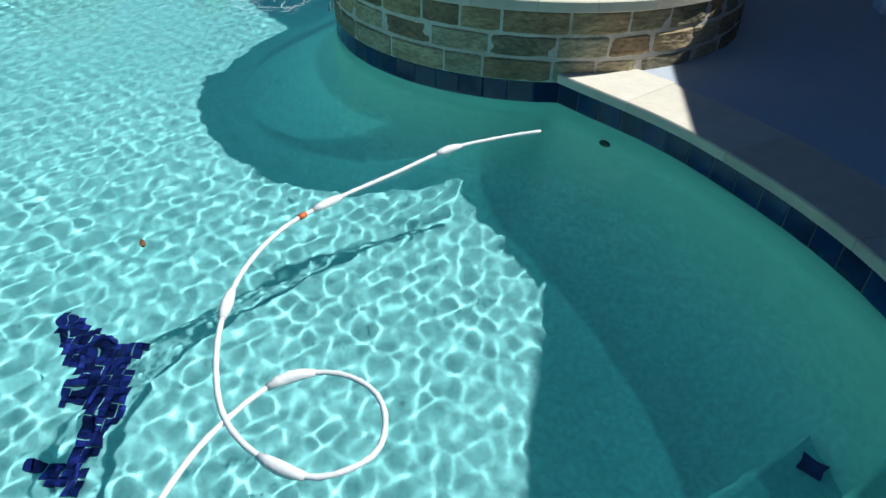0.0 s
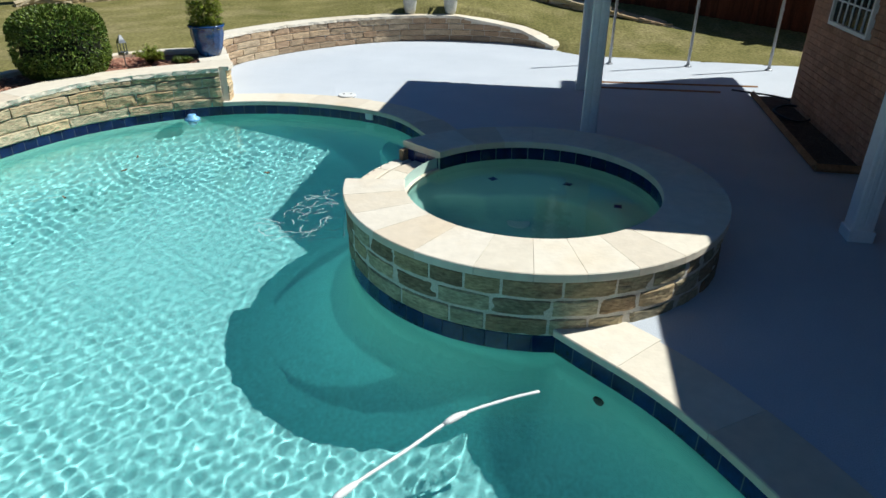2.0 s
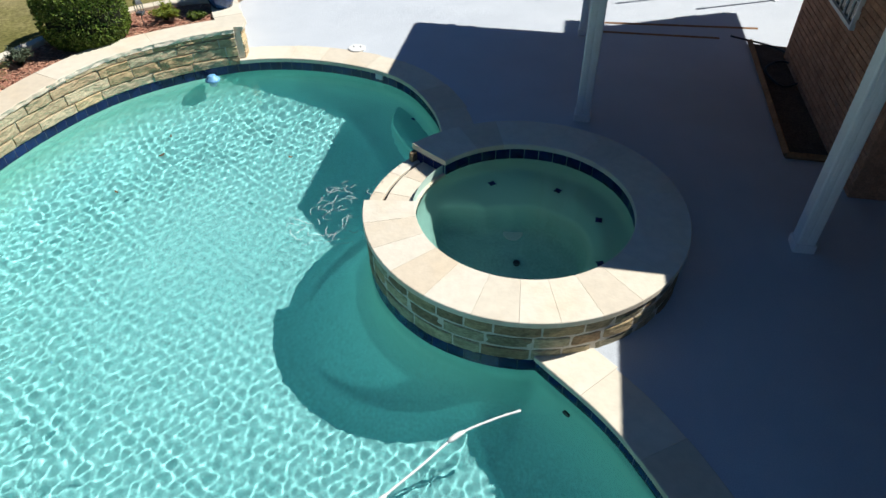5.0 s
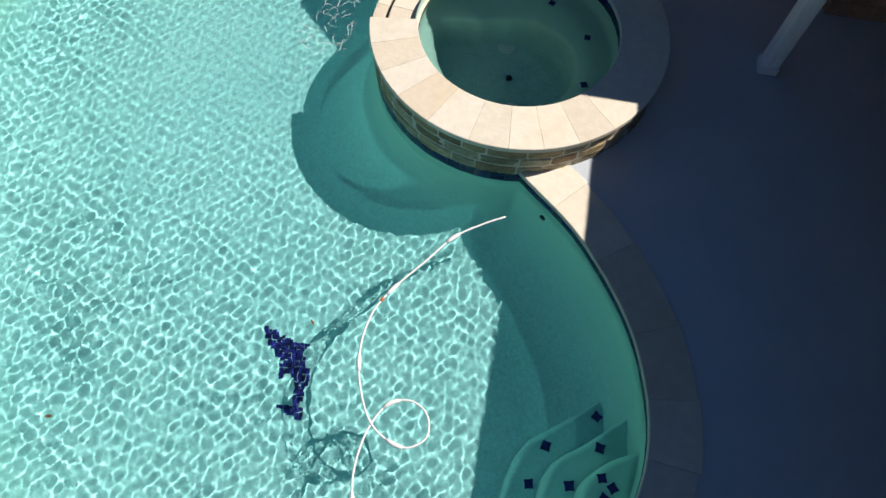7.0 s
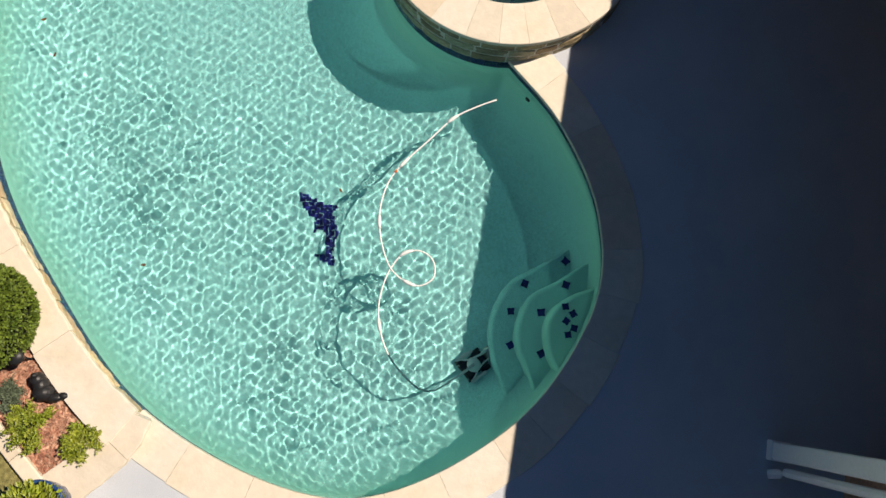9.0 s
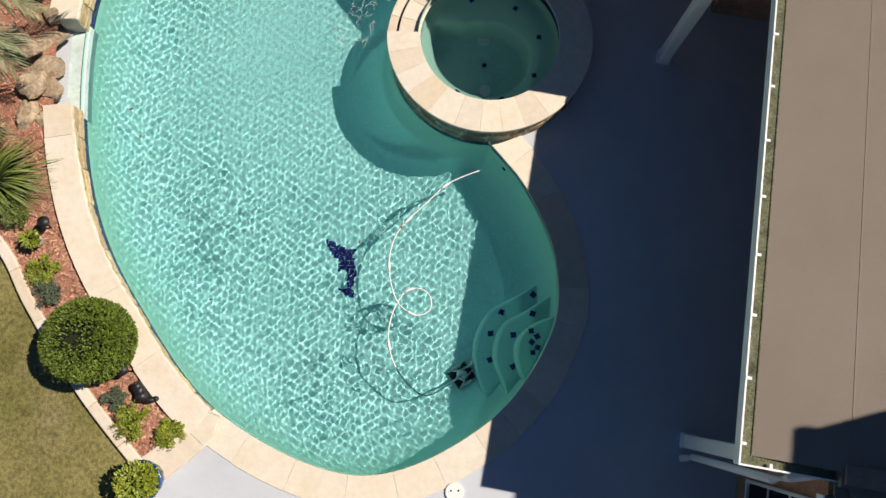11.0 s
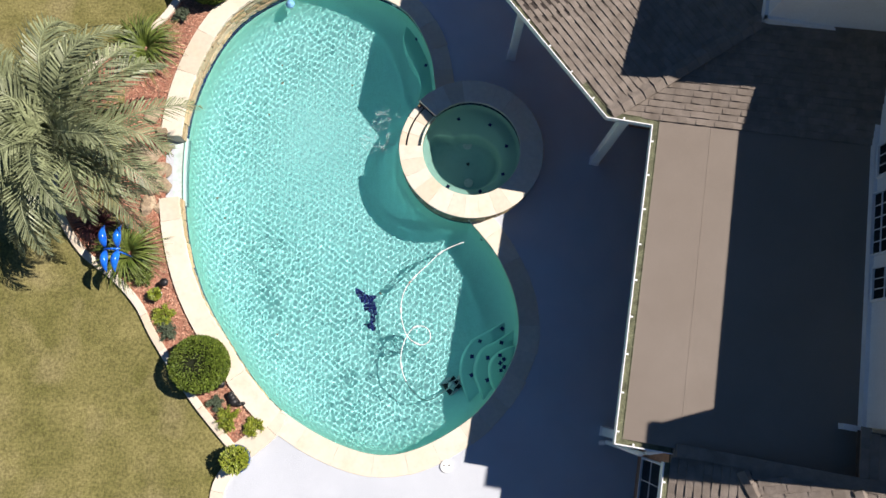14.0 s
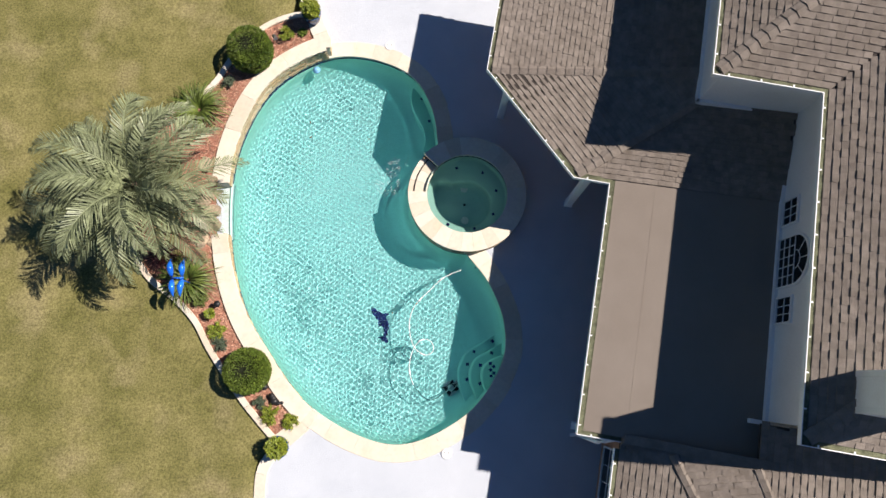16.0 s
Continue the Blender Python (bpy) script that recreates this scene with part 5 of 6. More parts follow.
for k, (x, y, z, a, b, c) in enumerate(((-6.45, -0.25, 0.2, 0.3, 0.24, 0.16), (-6.38, -0.66, 0.18, 0.27, 0.2, 0.14), (-6.35, -1.05, 0.2, 0.24, 0.2, 0.11), (-6.62, -0.6, 0.34, 0.28, 0.22, 0.14),
                                        (-6.46, 0.15, 0.2, 0.28, 0.22, 0.16), (-6.42, 0.55, 0.26, 0.26, 0.2, 0.16), (-6.75, 0.0, 0.4, 0.32, 0.26, 0.16), (-6.65, -1.05, 0.24, 0.2, 0.24, 0.14), (-6.6, 0.95, 0.34, 0.22, 0.26, 0.12))):
    boulder(x, y, z, a, b, c, 60 + k, "rough brown boulder of a small rock cascade")
# shallow shelf under the rocks
V, F = sweep(west[GAP0 - 1:GAP1 + 2, :4].tolist(), rect(-0.022, 0.5, -0.36, -0.05, 0.012))
link("cascade_shelf", fix(mesh(V, F)), M_SHELF, beam, "pale wet plaster shelf")

# ---- pots ----


def potted(name, x, y, z, r, h, pm, label, lm, count, fh, seed):
    t = thing(name, (x, y, z), label, "potted plant")
    V, F = lathe([(r * 0.62, 0), (r * 0.8, h * 0.25), (r * 0.97, h * 0.7), (r * 0.95, h * 0.88), (r * 1.06, h * 0.92), (r * 1.06, h), (r * 0.94, h), (r * 0.9, h * 0.85), (0.01, h * 0.84)], 56)
    if pm == M_BLUEPOT:
        V = [(x * k, y * k, z) for x, y, z in V for k in (1 + 0.022 * math.cos(14 * math.atan2(y, x)) * (0.05 * h < z < 0.9 * h),)]
    link("pot", mesh(V, F, True), pm, t)
    V, F = lathe([(0.01, h * 0.80), (r * 0.9, h * 0.80), (r * 0.88, h * 0.87), (0.01, h * 0.88)], 20)
    link("soil", mesh(V, F), M_SOIL, t)
    rng = random.Random(seed)
    ch = []
    for _ in range(count):
        a = rng.uniform(0, 6.283)
        q = r * (0.82 + 0.15 * rng.random()) * math.sqrt(rng.uniform(0, 1))
        zz = h * 0.88 + fh * rng.uniform(0.0, 1) * (1 - 0.45 * (q / r / 1.15) ** 2)
        ch.append(leaf((q * math.cos(a), q * math.sin(a), zz), (math.cos(a) + rng.uniform(-1, 1), math.sin(a) + rng.uniform(-1, 1), rng.uniform(-0.3, 0.9)), (0, 0, 1), rng.uniform(0.05, 0.085), rng.uniform(0.025, 0.04)))
    V, F = join(ch)
    link("foliage", mesh(V, F), lm, t)
    ch = [tube([(0, 0, h * 0.85), (0.5 * r * math.cos(a), 0.5 * r * math.sin(a), h + fh * 0.6)], 0.006, 4) for a in (0, 1.3, 2.6, 3.9, 5.2)]
    V, F = join(ch)
    link("stems", mesh(V, F), M_TWIG_SHADE, t)


potted("potted_plant", -4.55, -6.1, 0.075, 0.25, 0.36, M_BLUEPOT, "bushy green plant in a blue glazed pot", M_YOUNG, 900, 0.3, 1)
potted("potted_plant", -3.92, 4.88, 0.475, 0.235, 0.42, M_BLUEPOT, "bright green plant in a ribbed blue glazed pot on the wall", M_YOUNG, 1300, 0.48, 2)
potted("potted_plant", -6.32, -2.92, bed_z(-6.32, -2.92), 0.11, 0.16, M_PALEPOT, "small pale pot with a green plant in the bed", M_YOUNG, 220, 0.14, 3)
potted("potted_plant", -1.15, 8.98, 0.485, 0.14, 0.3, M_PALEPOT, "pale clay pot with a sparse plant on the curved wall", M_YOUNG, 50, 0.4, 4)
potted("potted_plant", -0.34, 8.98, 0.485, 0.14, 0.3, M_PALEPOT, "pale clay pot with a sparse plant on the curved wall", M_CORDY, 60, 0.3, 5)


# ---- bed ornaments ----
def sculpture():
    ch = []
    z0 = bed_z(-6.85, -2.15)
    ch.append(tube([(-6.85, -2.15, z0), (-6.85, -2.15, z0 + 1.0)], 0.02, 8))
    ch.append(tube([(-7.0, -2.15, z0 + 0.98), (-6.7, -2.15, z0 + 0.98)], 0.018, 8))
    for x, tw in ((-6.97, -0.05), (-6.73, 0.03)):
        for sgn, zz in ((1, 0.0), (-1, -0.04)):
            pts = [(x + tw * q * sgn, -2.15 + sgn * (0.03 + 0.42 * q), z0 + 1.0 + zz + 0.1 * math.sin(math.pi * q)) for q in np.linspace(0, 1, 9)]
            ch.append(tube(pts, [0.02, 0.05, 0.068, 0.075, 0.072, 0.06, 0.045, 0.028, 0.008], 12))
    V, F = join(ch)
    link("garden_sculpture", mesh(V, F, True), M_BLUE, None, "shiny blue lacquered metal sculpture on a stake among strap leaves", "sculpture")


sculpture()
bm = bmesh.new()
for p, r in (((0, 0, 0.09), (0.12, 0.1, 0.1)), ((-0.05, 0.16, 0.12), (0.085, 0.085, 0.085)), ((-0.02, 0.09, 0.1), (0.09, 0.1, 0.09)), ((0.1, -0.07, 0.06), (0.11, 0.055, 0.06)), ((0.2, -0.06, 0.05), (0.07, 0.05, 0.05)), ((-0.05, 0.2, 0.19), (0.04, 0.035, 0.05))):
    bmesh.ops.create_uvsphere(bm, u_segments=14, v_segments=9, radius=1, matrix=Matrix.Translation(p) @ Matrix.Diagonal((*r, 1)))
orn = part("garden_ornament", bm, M_BLACK, None, "glossy black resin garden ornament on the mulch")
tagged(orn, category="ornament")
orn.matrix_basis = pose(-4.72, -5.05, bed_z(-4.72, -5.05), 0, 0, 5) @ Matrix.Diagonal((0.85, 0.85, 0.9, 1))


def path_light(x, y, lean, label):
    z = bed_z(x, y)
    t = thing("path_light", (x, y, z), label, "garden light", group="garden lights")
    V, F = tube([(0, 0, -0.02), (lean, 0.02, 0.22)], 0.01, 6)
    link("stake", mesh(V, F), M_BLACK, t)
    V, F = lathe([(0.01, 0.2), (0.055, 0.2), (0.06, 0.24), (0.085, 0.25), (0.08, 0.275), (0.02, 0.3)], 16, lean, 0.02)
    link("lamp_head", mesh(V, F, True), M_BLACK, t)


path_light(-6.18, -2.71, 0.04, "small dark stake light in mulch")
path_light(-4.9, -4.72, -0.03, "small dark stake light in mulch")
lan = thing("garden_lantern", (-4.89, 4.27, bed_z(-4.89, 4.27)), "small dark metal lantern on a stake", "lantern")
V, F = tube([(0, 0, 0), (0, 0, 0.16)], 0.01, 6)
link("stake", mesh(V, F), M_METAL, lan)
V, F = box_data(-0.05, 0.05, -0.05, 0.05, 0.16, 0.2, 0.006)
link("base", mesh(V, F), M_METAL, lan)
for a in (-1, 1):
    for b in (-1, 1):
        V, F = tube([(a * 0.04, b * 0.04, 0.19), (a * 0.04, b * 0.04, 0.32)], 0.006, 4)
        link("bar", mesh(V, F), M_METAL, lan)
V, F = lathe([(0.07, 0.32), (0.05, 0.36), (0.01, 0.42)], 4)
link("roof", mesh(V, F), M_METAL, lan)
ch = []
rng = random.Random(90)
for _ in range(5200):
    i = rng.randrange(1, len(BED_A) - 1)
    q = rng.uniform(0.06, 0.93)
    p = BED_A[i] + (BED_B[i] - BED_A[i]) * q + np.array((rng.uniform(-0.12, 0.12), rng.uniform(-0.12, 0.12)))
    a = rng.uniform(0, 6.283)
    z = (wall_top(BED_A[i][1]) - 0.075) * (1 - q) + (float(lawn_z(*BED_B[i])) + 0.03) * q + 0.014
    L_, w = rng.uniform(0.02, 0.055), rng.uniform(0.006, 0.014)
    c, s_ = math.cos(a), math.sin(a)
    tz = rng.uniform(-0.012, 0.012)
    ch.append(([(p[0] + c * l - s_ * k, p[1] + s_ * l + c * k, z + (tz if l > 0 else -tz)) for l, k in ((-L_, -w), (L_, -w), (L_, w), (-L_, w))], [(0, 1, 2, 3)]))
V, F = join(ch)
link("bark_chips", mesh(V, F), M_CHIP, None, "scattered reddish bark chips on the bed", "mulch", kind="stuff")


# ---- things in and on the water ----
hose = thing("pool_cleaner_hose", (-1.2, -3.6, WATER_Z), "white floating vinyl cleaner hose curled in a loop", "hose")
HP = [(-0.1, -1.84), (-0.32, -1.92), (-0.6, -2.06), (-0.88, -2.32), (-1.14, -2.56), (-1.33, -2.79), (-1.43, -3.08), (-1.44, -3.37), (-1.39, -3.63), (-1.31, -3.81),
      (-1.18, -3.93), (-1.02, -3.99), (-0.87, -3.92), (-0.84, -3.79), (-0.89, -3.67), (-1.02, -3.6), (-1.18, -3.63), (-1.3, -3.76), (-1.39, -3.94), (-1.45, -4.19),
      (-1.44, -4.43), (-1.37, -4.67), (-1.24, -4.88), (-1.03, -5.08), (-0.86, -5.1), (-0.68, -5.0), (-0.5, -4.9)]
hz = np.interp(np.arange(len(HP)), [0, 3, 9, 10, 17, 18, 21, 23, 26], [0.0, 0.005, 0.008, 0.0, 0.0, 0.008, 0.008, -0.2, -0.9])
path = spline([(x + 1.2, y + 3.6, z) for (x, y), z in zip(HP, hz)], 0.04)
rr = [0.0095 + 0.0015 * (i % 2) for i in range(len(path))]
V, F = tube(path.tolist(), rr, 8)
link("hose_tube", mesh(V, F, True), M_HOSE, hose)
run = np.r_[0, np.cumsum(np.sqrt((np.diff(path, axis=0) ** 2).sum(1)))]
for k, g in enumerate((0.55, 1.32, 2.05, 2.85, 3.7, 4.6)):
    i = int(np.searchsorted(run, g))
    sl = path[max(0, i - 2):i + 3]
    V, F = tube(sl.tolist(), [0.013, 0.02, 0.023, 0.02, 0.013][:len(sl)], 10)
    link("float", mesh(V, F, True), M_HOSE, hose)
    if k == 1:
        V, F = tube(path[i + 3:i + 5].tolist(), 0.014, 8)
        link("ring", mesh(V, F, True), M_RED, hose)

rob = thing("pool_cleaner", (-0.4, -4.82, FLOOR_Z), "black and white wheeled suction pool cleaner on the pool floor", "pool cleaner")
rob.rotation_euler = (0, 0, radians(35))
rob.scale = (0.8, 0.8, 0.8)
V, F = box_data(-0.2, 0.2, -0.13, 0.13, 0.05, 0.16, 0.03)
link("body", mesh(V, F), M_BLACK, rob)
V, F = lathe([(0.1, 0.15), (0.105, 0.19), (0.085, 0.235), (0.045, 0.26), (0.01, 0.265)], 20)
link("dome", mesh(V, F, True), M_HOSE, rob)
for b in (-1, 1):
    V, F = box_data(-0.17, 0.1, b * 0.185 - 0.03, b * 0.185 + 0.03, 0.12, 0.165, 0.014)
    link("bumper", mesh(V, F), M_HOSE, rob)
    V, F = tube([(-0.13, b * 0.17, 0.14), (0.0, b * 0.09, 0.19), (0.16, b * 0.05, 0.2), (0.3, b * 0.06, 0.17)], 0.014, 8)
    link("frame_bar", mesh(V, F, True), M_HOSE, rob)
for a, b in ((0.13, 0.15), (0.13, -0.15), (-0.13, 0.15), (-0.13, -0.15)):
    V, F = tube([(a, b - 0.03, 0.075), (a, b + 0.03, 0.075)], 0.075, 16)
    wheel = link("wheel", mesh(V, F), M_BLACK, rob)
    V, F = tube([(a, b - 0.034, 0.075), (a, b + 0.034, 0.075)], 0.035, 12)
    link("hub", mesh(V, F), M_HOSE, wheel)
V, F = lathe([(0.03, 0.1), (0.1, 0.11), (0.105, 0.15), (0.05, 0.18), (0.02, 0.19)], 16, 0.3, 0.0)
link("rear_skirt", mesh(V, F, True), M_METAL, rob)
V, F = tube([(0.0, 0, 0.25), (-0.1, 0, 0.3), (-0.24, 0, 0.34)], [0.03, 0.024, 0.018], 10)
link("swivel", mesh(V, F, True), M_HOSE, rob)


def mosaic():
    """A navy mosaic figure of small tiles, set in the pool floor: a plain tapering shape with three fins."""
    body = spline([(-2.46, -2.72), (-2.33, -2.86), (-2.18, -3.0), (-2.09, -3.2), (-2.1, -3.4), (-2.13, -3.5)], 0.02)
    wid = np.interp(np.linspace(0, 1, len(body)), [0, 0.1, 0.3, 0.5, 0.8, 1], [0.03, 0.06, 0.1, 0.105, 0.05, 0.03])
    fins = [np.array(p) for p in ([(-2.22, -2.86), (-1.98, -2.86), (-2.12, -2.97)], [(-2.28, -3.06), (-2.3, -3.2), (-2.16, -3.14)], [(-2.12, -3.45), (-2.3, -3.47), (-2.2, -3.55), (-2.05, -3.62), (-2.04, -3.5)])]
    rng = random.Random(12)
    ch = []
    for x in np.arange(-2.6, -1.9, 0.036):
        for y in np.arange(-3.7, -2.6, 0.036):
            px, py = x + rng.uniform(-0.006, 0.006), y + rng.uniform(-0.006, 0.006)
            d = np.hypot(body[:, 0] - px, body[:, 1] - py)
            if (d < wid).any() or any(bool(inside(px, py, f)) for f in fins):
                r = 0.0178
                z = FLOOR_Z
                V = [(px + a, py + b, z + c) for c in (0.0, 0.008) for a, b in ((-r, -r), (r, -r), (r, r), (-r, r))]
                ch.append((V, [(4, 5, 6, 7), (0, 1, 5, 4), (1, 2, 6, 5), (2, 3, 7, 6), (3, 0, 4, 7)]))
    V, F = join(ch)
    ob = link("floor_mosaic", mesh(V, F), M_MOSAIC, None, "navy blue tile mosaic figure set into the pool floor", "mosaic")
    ob.cycles.is_caustics_receiver = True


mosaic()

def star(x, y, z, r, rot, points=4):
    V = []
    n = points * 2
    for c in (0.0, 0.008):
        for k in range(n):
            q = r if k % 2 == 0 else r * 0.62
            V.append((q * math.cos(math.pi * 2 * k / n), q * math.sin(math.pi * 2 * k / n), c))
    F = [tuple(range(n, 2 * n))] + [(k, (k + 1) % n, n + (k + 1) % n, n + k) for k in range(n)]
    ob = link("step_marker", mesh(V, F), M_MOSAIC, None, "small dark blue four-pointed tile set in a pool step", "tile", "step marker tiles")
    ob.matrix_basis = pose(x, y, z, 0, 0, rot)


for k, (x, y, z, r) in enumerate(((0.71, -3.64, -0.9, 0.06), (0.22, -3.9, -0.9, 0.06), (0.04, -4.22, -0.9, 0.06), (0.02, -4.61, -0.9, 0.06), (0.12, -5.08, -0.9, 0.06),
                                  (0.66, -3.95, -0.64, 0.06), (0.36, -4.26, -0.64, 0.06), (0.34, -4.72, -0.64, 0.06), (-1.06, 3.06, -0.66, 0.05), (-0.86, 2.4, -0.66, 0.05),
                                  (0.6, -4.22, -0.38, 0.055), (0.68, -4.3, -0.38, 0.055), (0.6, -4.38, -0.38, 0.055), (0.68, -4.46, -0.38, 0.055), (0.61, -4.53, -0.38, 0.05),
                                  (-0.16, 0.86, -0.08, 0.05), (0.52, 0.72, -0.08, 0.05), (0.86, 0.23, -0.08, 0.05), (0.76, -0.4, -0.08, 0.05), (0.26, -0.78, -0.08, 0.05), (-0.42, -0.66, -0.08, 0.055))):
    star(x, y, z + 0.002, r, 23 * k)


def disc(name, x, y, z, r, h, material, label, category):
    V, F = lathe([(max(0.005, r * 0.3), 0), (r, 0), (r, h * 0.7), (r * 0.93, h), (max(0.005, r * 0.3), h)], 28)
    ob = link(name, mesh(V, F), material, None, label, category)
    ob.matrix_basis = pose(x, y, z)
    return ob


for x, y in ((-0.56, -6.36), (-1.92, 4.37)):
    t = thing("pool_skimmer", (x, y, 0.011), "round white plastic skimmer cover flush in the coping", "skimmer", "pool skimmers")
    V, F = lathe([(0.004, 0), (0.125, 0), (0.125, 0.018), (0.118, 0.022), (0.004, 0.022)], 30)
    link("cover", mesh(V, F), M_HOSE, t)
    for a in (-0.05, 0.05):
        V, F = lathe([(0.002, 0.0222), (0.014, 0.0222), (0.014, 0.0245), (0.002, 0.0245)], 10, a, 0.02)
        link("finger_hole", mesh(V, F), M_BLACK, t)
fl = thing("chlorine_floater", (-3.93, 3.76, WATER_Z - 0.03), "pale blue round chlorine floater drifting on the water", "pool floater")
V, F = lathe([(0.02, 0.0), (0.09, 0.01), (0.105, 0.035), (0.09, 0.06), (0.06, 0.075), (0.055, 0.1), (0.01, 0.105)], 24)
link("float", mesh(V, F, True), M_FLOAT, fl)
V, F = lathe([(0.05, -0.16), (0.055, -0.14), (0.055, 0.0), (0.01, 0.0)], 18)
link("basket", mesh(V, F, True), M_HOSE, fl)
for y in (0.4, -0.47):
    disc("spa_drain", 0.04, y, -0.598, 0.1, 0.02, M_HOSE, "round white drain cover on the spa floor", "drain")
for x, y, z in ((0.72, 0.05, -0.35), (0.04, -0.04, -0.595)):
    disc("spa_fitting", x, y, z, 0.035, 0.03, M_BLACK, "small dark spa fitting", "fitting")
i = nearest(-1.58, 3.64)
sk = SHORE[i]
V, F = box_data(-0.06, 0.06, -0.01, 0.012, -0.06, 0.045, 0.004)
ob = link("skimmer_plate", mesh(V, F), M_HOSE, None, "small white plastic plate on the waterline tiles", "plate")
ob.matrix_basis = pose(sk[0] - sk[2] * 0.012, sk[1] - sk[3] * 0.012, -0.07, 0, 0, math.degrees(math.atan2(-sk[3], -sk[2])) - 90)
i = nearest(0.3, -1.78)
sk = SHORE[i]
V, F = tube([(0, -0.005, 0), (0, 0.012, 0)], 0.035, 12)
ob = link("return_fitting", mesh(V, F), M_BLACK, None, "small dark return jet in the pool wall", "fitting")
ob.matrix_basis = pose(sk[0] - sk[2] * 0.02, sk[1] - sk[3] * 0.02, -0.42, 0, 0, math.degrees(math.atan2(-sk[3], -sk[2])) - 90)

M_DRYLEAF = mat("dry_leaf", (0.10, 0.05, 0.02), (0.22, 0.12, 0.05), 12, 0.8, 40, 0.2, 0.1)


def fallen_leaf(x, y, r, rot):
    """A curled oval leaf afloat."""
    V, F = [], []
    n = 7
    for i in range(n):
        q = i / (n - 1)
        w = r * 0.45 * math.sin(math.pi * min(0.98, max(0.03, q))) ** 0.7
        for e in (-1, 0, 1):
            V.append(((q - 0.5) * 2 * r, e * w, 0.012 * (2 * q - 1) ** 2 + 0.01 * abs(e)))
            V.append(((q - 0.5) * 2 * r, e * w, 0.012 * (2 * q - 1) ** 2 + 0.01 * abs(e) - 0.002))
    for i in range(n - 1):
        a, b = i * 6, i * 6 + 6
        F += [(a, a + 2, b + 2, b), (a + 2, a + 4, b + 4, b + 2), (a + 1, b + 1, b + 3, a + 3), (a + 3, b + 3, b + 5, a + 5), (a, b, b + 1, a + 1), (a + 4, a + 5, b + 5, b + 4)]
    ob = link("fallen_leaf", mesh(V, F, True), M_DRYLEAF, None, "curled dry brown leaf floating on the pool", "leaf", "floating leaves")
    ob.matrix_basis = pose(x, y, WATER_Z + 0.004, 0, 0, rot)


for k, (x, y, r) in enumerate(((-3.98, -3.72, 0.032), (-4.04, 1.82, 0.04), (-4.06, 2.24, 0.03), (-4.31, 1.08, 0.028), (-5.34, -0.8, 0.035), (-5.17, -1.25, 0.03), (-1.87, -2.91, 0.028), (-2.49, 1.75, 0.03))):
    fallen_leaf(x, y, r, 50 * k)

# water that spills from the spa, and its foam
rng = random.Random(77)
ch = []
for k in range(46):
    a, r = radians(rng.uniform(146, 176)), rng.uniform(1.6, 2.25)
    x, y = SPA[0] + r * math.cos(a), SPA[1] + r * math.sin(a)
    pts = [(x, y)]
    th = a + rng.uniform(-0.9, 0.9)
    for _ in range(rng.randrange(4, 11)):
        th += rng.uniform(-1.0, 1.0)
        x, y = x + 0.032 * math.cos(th), y + 0.032 * math.sin(th)
        pts.append((x, y))
    p = with_normals(spline(pts, 0.015))
    w = rng.uniform(0.002, 0.0055)
    n = len(p)
    h = WATER_Z + 0.008
    V = [(q[0] + q[2] * e * w * math.sin(math.pi * i / (n - 1)), q[1] + q[3] * e * w * math.sin(math.pi * i / (n - 1)), h + (0.002 if e == 0 else 0)) for i, q in enumerate(p) for e in (-1, 0, 1)]
    F = [(i * 3 + e, i * 3 + e + 1, i * 3 + e + 4, i * 3 + e + 3) for i in range(n - 1) for e in (0, 1)]
    ch.append((V, F))
V, F = join(ch)
link("foam_streaks", mesh(V, F, True), M_FOAM, None, "white foam streaks where the spa spills", "foam", kind="stuff")
fall = thing("spill_water", (float(SPA[0]), float(SPA[1]), 0.25), "thin clear water falling from the spa's lip", "water")
for k in range(9):
    a = 140 + 4.1 * k
    d = Vector((math.cos(radians(a)), math.sin(radians(a)), 0))
    pts = [d * (1.5 + 0.09 * q) + Vector((0, 0, 0.004 - 0.45 * q * q)) for q in np.linspace(0, 1, 8)]
    V, F = tube(pts, [rng.uniform(0.004, 0.009) for _ in pts], 6)
    ob = link("strand", mesh(V, F, True), M_STRAND, fall)


# ---- yard: far wall, fence, metal posts ----
far_wall = thing("rubble_wall", (0, 0, 0), "low rough rubble stone wall below the fence", "stone wall", kind="structure")
FW = with_normals(spline([(-9.6, 10.1), (-8.84, 10.6), (-6.9, 11.75), (-4.5, 12.35), (-2.8, 12.7), (-0.2, 11.9), (2.65, 10.0), (4.4, 8.9)], 0.12), 1)
fh = np.interp(FW[:, 0], [-9.6, -8.8, -6.9, -2.8, -0.2, 2.6, 4.4], [0.5, 0.72, 0.92, 1.0, 0.98, 0.55, 0.22])
V, F = [], []
for p, h in zip(FW, fh):
    V += [(p[0] + p[2] * d, p[1] + p[3] * d, z) for d, z in ((0.03, 0), (0.35, 0), (0.35, h - 0.05), (0.03, h - 0.05))]
n = len(FW)
F = [(i * 4 + j, i * 4 + (j + 1) % 4, (i + 1) * 4 + (j + 1) % 4, (i + 1) * 4 + j) for i in range(n - 1) for j in range(4)] + [(3, 2, 1, 0), tuple(range(4 * n - 4, 4 * n))]
link("wall_core", fix(mesh(V, F)), M_MORTAR, far_wall)
random.seed(41)
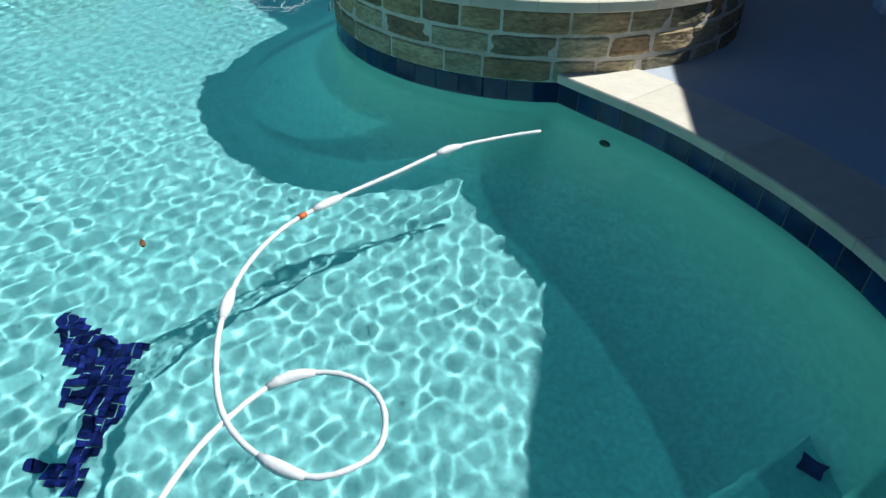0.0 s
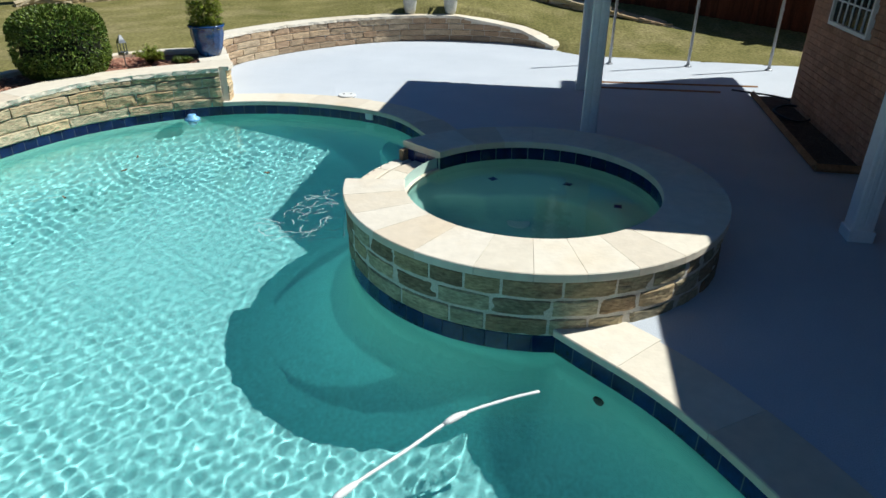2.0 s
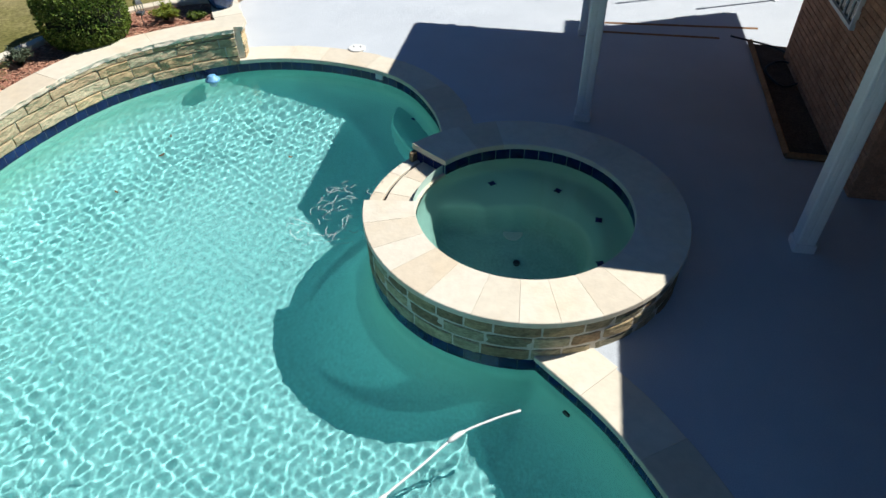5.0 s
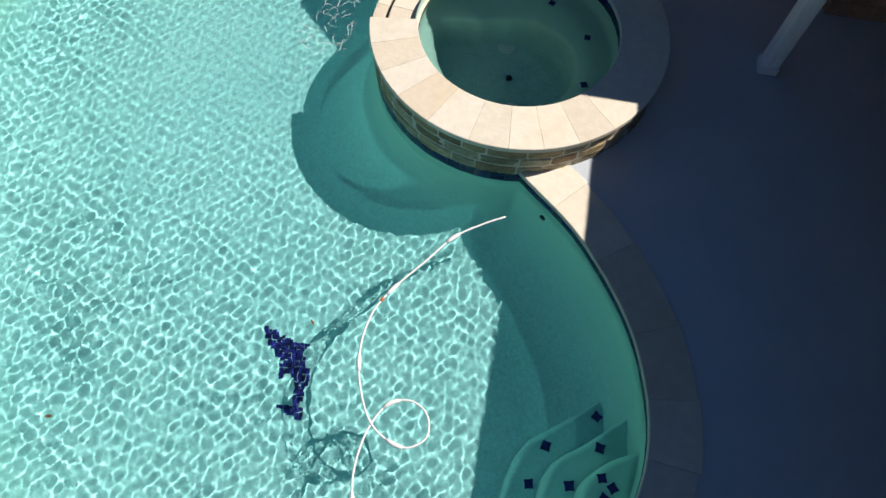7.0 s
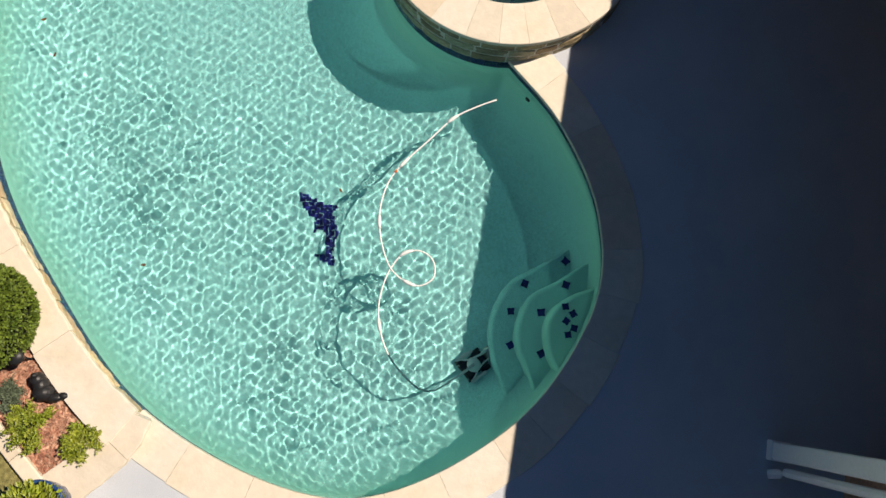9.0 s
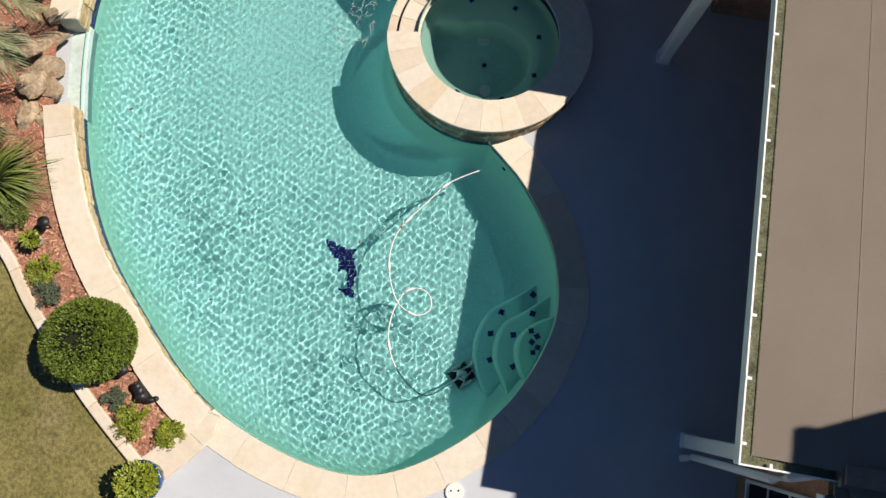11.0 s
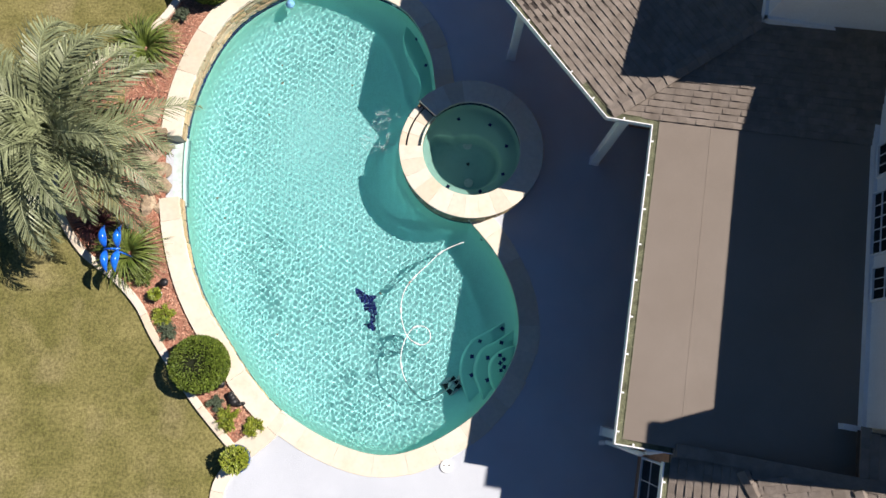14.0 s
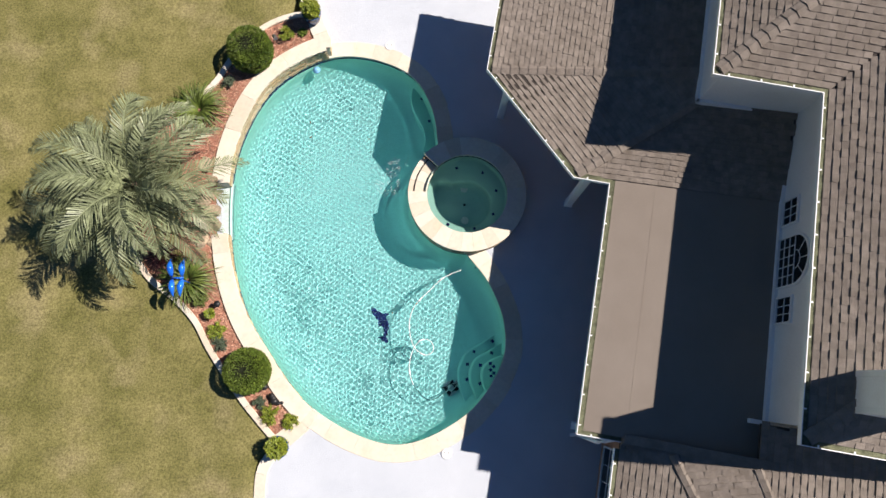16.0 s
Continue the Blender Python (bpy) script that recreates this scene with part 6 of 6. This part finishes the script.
for c in range(4):
    z = 0.1 + 0.21 * c
    sel = [i for i in range(n) if fh[i] - 0.06 > z + 0.08]
    if len(sel) > 4:
        stones_along(FW[sel[0]:sel[-1] + 1], lambda e, z=z: (-0.02 + random.uniform(-0.02, 0.02), 0.08, z + random.uniform(-0.02, 0.0), z + 0.2 + random.uniform(-0.02, 0.02), 0.025), 0.22, 0.6, "stone_block", M_STONE_PALE, far_wall, 0.02)
stones_along(np.c_[FW, fh], lambda e: (-0.04, 0.4, -0.07, 0.0 + random.uniform(-0.015, 0.015), 0.03), 0.4, 0.8, "cap_stone", M_STONE_PALE, far_wall)

fence = thing("wooden_fence", (0, 0, 0), "tall red-brown cedar board fence with overlapping boards", "fence", kind="structure")
board_me = []
for k in range(4):
    V, F = box_data(-0.068, 0.068, -0.01, 0.01, 0, 2.1, 0.004)
    me = mesh(V, F)
    me.materials.append(M_FENCE)
    board_me.append(me)
random.seed(6)
FP = [(-16.5, 6.0), (-4.9, 13.9), (0.2, 12.75), (7.0, 8.6), (14.5, 4.6)]
for (x0, y0), (x1, y1) in zip(FP, FP[1:]):
    L_ = math.hypot(x1 - x0, y1 - y0)
    rot = math.degrees(math.atan2(y1 - y0, x1 - x0))
    nx, ny = (y1 - y0) / L_, -(x1 - x0) / L_
    for k in range(int(L_ / 0.115)):
        q = (k + 0.5) * 0.115 / L_
        zz = float(np.interp(x0 + (x1 - x0) * q, [-16, -5, 0, 5, 14], [0.5, 0.75, 0.6, 0.1, 0.0]))
        ob = new("board", random.choice(board_me))
        ob.parent = fence
        off = 0.016 if k % 2 else -0.006
        ob.matrix_basis = pose(x0 + (x1 - x0) * q + nx * off, y0 + (y1 - y0) * q + ny * off, zz + random.uniform(-0.01, 0.01), 0, random.uniform(-0.3, 0.3), rot + random.uniform(-1, 1))
    for h in (0.35, 1.05, 1.75):
        zz = 0.5
        V, F = tube([(x0 - nx * 0.05, y0 - ny * 0.05, h + float(np.interp(x0, [-16, -5, 0, 5, 14], [0.5, 0.75, 0.6, 0.1, 0.0]))), (x1 - nx * 0.05, y1 - ny * 0.05, h + float(np.interp(x1, [-16, -5, 0, 5, 14], [0.5, 0.75, 0.6, 0.1, 0.0])))], 0.035, 4)
        link("rail", mesh(V, F), M_FENCE, fence)
for x, y, z in ((-4.85, 13.78, 0.7), (0.2, 12.65, 0.5), (7, 8.5, 0)):
    V, F = box_data(-0.07, 0.07, -0.07, 0.07, 0, 2.2, 0.008)
    ob = link("post", mesh(V, F), M_FENCE, fence)
    ob.matrix_basis = pose(x, y, z, 0, 0, 35)
for x, y in ((2.35, 6.6), (3.64, 6.4), (4.9, 6.12)):
    t = thing("metal_post", (x, y, 0.0), "slim galvanised steel fence post at the deck's edge", "post", "steel fence posts")
    V, F = lathe([(0.024, -0.05), (0.024, 1.7), (0.03, 1.7), (0.03, 1.73), (0.022, 1.77), (0.004, 1.785)], 12)
    link("tube", mesh(V, F), M_METAL, t)
    V, F = lathe([(0.06, -0.02), (0.06, 0.015), (0.03, 0.03), (0.025, 0.06)], 12)
    link("foot", mesh(V, F), M_METAL, t)
    for z in (0.25, 0.95, 1.6):
        V, F = lathe([(0.024, z), (0.031, z), (0.031, z + 0.03), (0.024, z + 0.03)], 10)
        link("clamp", mesh(V, F), M_METAL, t)

# planter by the brick wall, timber strips in the deck
pl = thing("wall_planter", (0, 0, 0), "narrow dark soil bed edged with timber along a brick wall", "planter", kind="structure")
V = [(3.9, 4.39, 0.02), (3.23, 1.42, 0.02), (4.0, 1.25, 0.02), (4.6, 4.2, 0.02)]
link("soil", fix(mesh(V + [(x, y, -0.05) for x, y, z in V], [(0, 1, 2, 3), (0, 4, 5, 1), (1, 5, 6, 2), (2, 6, 7, 3), (3, 7, 4, 0)])), M_SOIL, pl)
for a, b in (((3.88, 4.42), (3.21, 1.4)), ((3.2, 1.4), (4.05, 1.22))):
    V, F = tube([(*a, 0.04), (*b, 0.04)], 0.045, 4)
    link("timber_edge", mesh(V, F), M_WOOD, pl)
for a, b in (((1.6, 5.28), (4.2, 4.96)), ((1.5, 4.95), (3.5, 4.62))):
    V, F = tube([(*a, 0.0), (*b, 0.0)], 0.022, 4)
    link("deck_strip", mesh(V, F), M_WOOD, None, "thin timber expansion strip across the deck", "strip", kind="structure")
gh = thing("garden_hose", (4.1, 2.9, 0.03), "thin dark hose lying on the soil bed", "hose")
pts = spline([(-0.45, 1.7, 0.02), (0.1, 1.2, 0.02), (0.1, 0.4, 0.02), (-0.3, 0.1, 0.02), (-0.35, 0.6, 0.02), (0.0, 0.8, 0.03), (0.2, 0.2, 0.02), (-0.1, -0.4, 0.02)], 0.06)
V, F = tube(pts.tolist(), 0.014, 6)
link("hose_tube", mesh(V, F, True), M_BLACK, gh)

# ---- bricks of the wall beside the deck ----
brick_v, brick_f = box_data(-0.012, 0.012, -0.098, 0.098, 0.0, 0.062, 0.004)
brick_me = mesh(brick_v, brick_f)
brick_me.materials.append(M_BRICK)
wall_ob = next(o for o in house.children if o.name.startswith("brick_wall"))
rest = []
cnt = 0
for r in range(35):
    z = 0.008 + 0.0725 * r
    for k in range(17):
        v = 1.3 + 0.205 * k + (0.1025 if r % 2 else 0)
        if v > 4.55 or (2.68 < v < 3.92 and 1.14 < z < 2.2):
            continue
        if v > 2.3 and cnt < 300:
            ob = new("brick", brick_me)
            ob.parent = wall_ob
            ob.matrix_basis = Matrix.Translation(hp(0.301, v, z)) @ HOUSE.to_3x3().to_4x4()
            cnt += 1
        else:
            rest.append(([tuple(hp(0.301 + a, v + b, z + c)) for a, b, c in brick_v], brick_f))
V, F = join(rest)
ob = link("bricks", mesh(V, F), M_BRICK, wall_ob)
tagged(ob, kind="stuff")
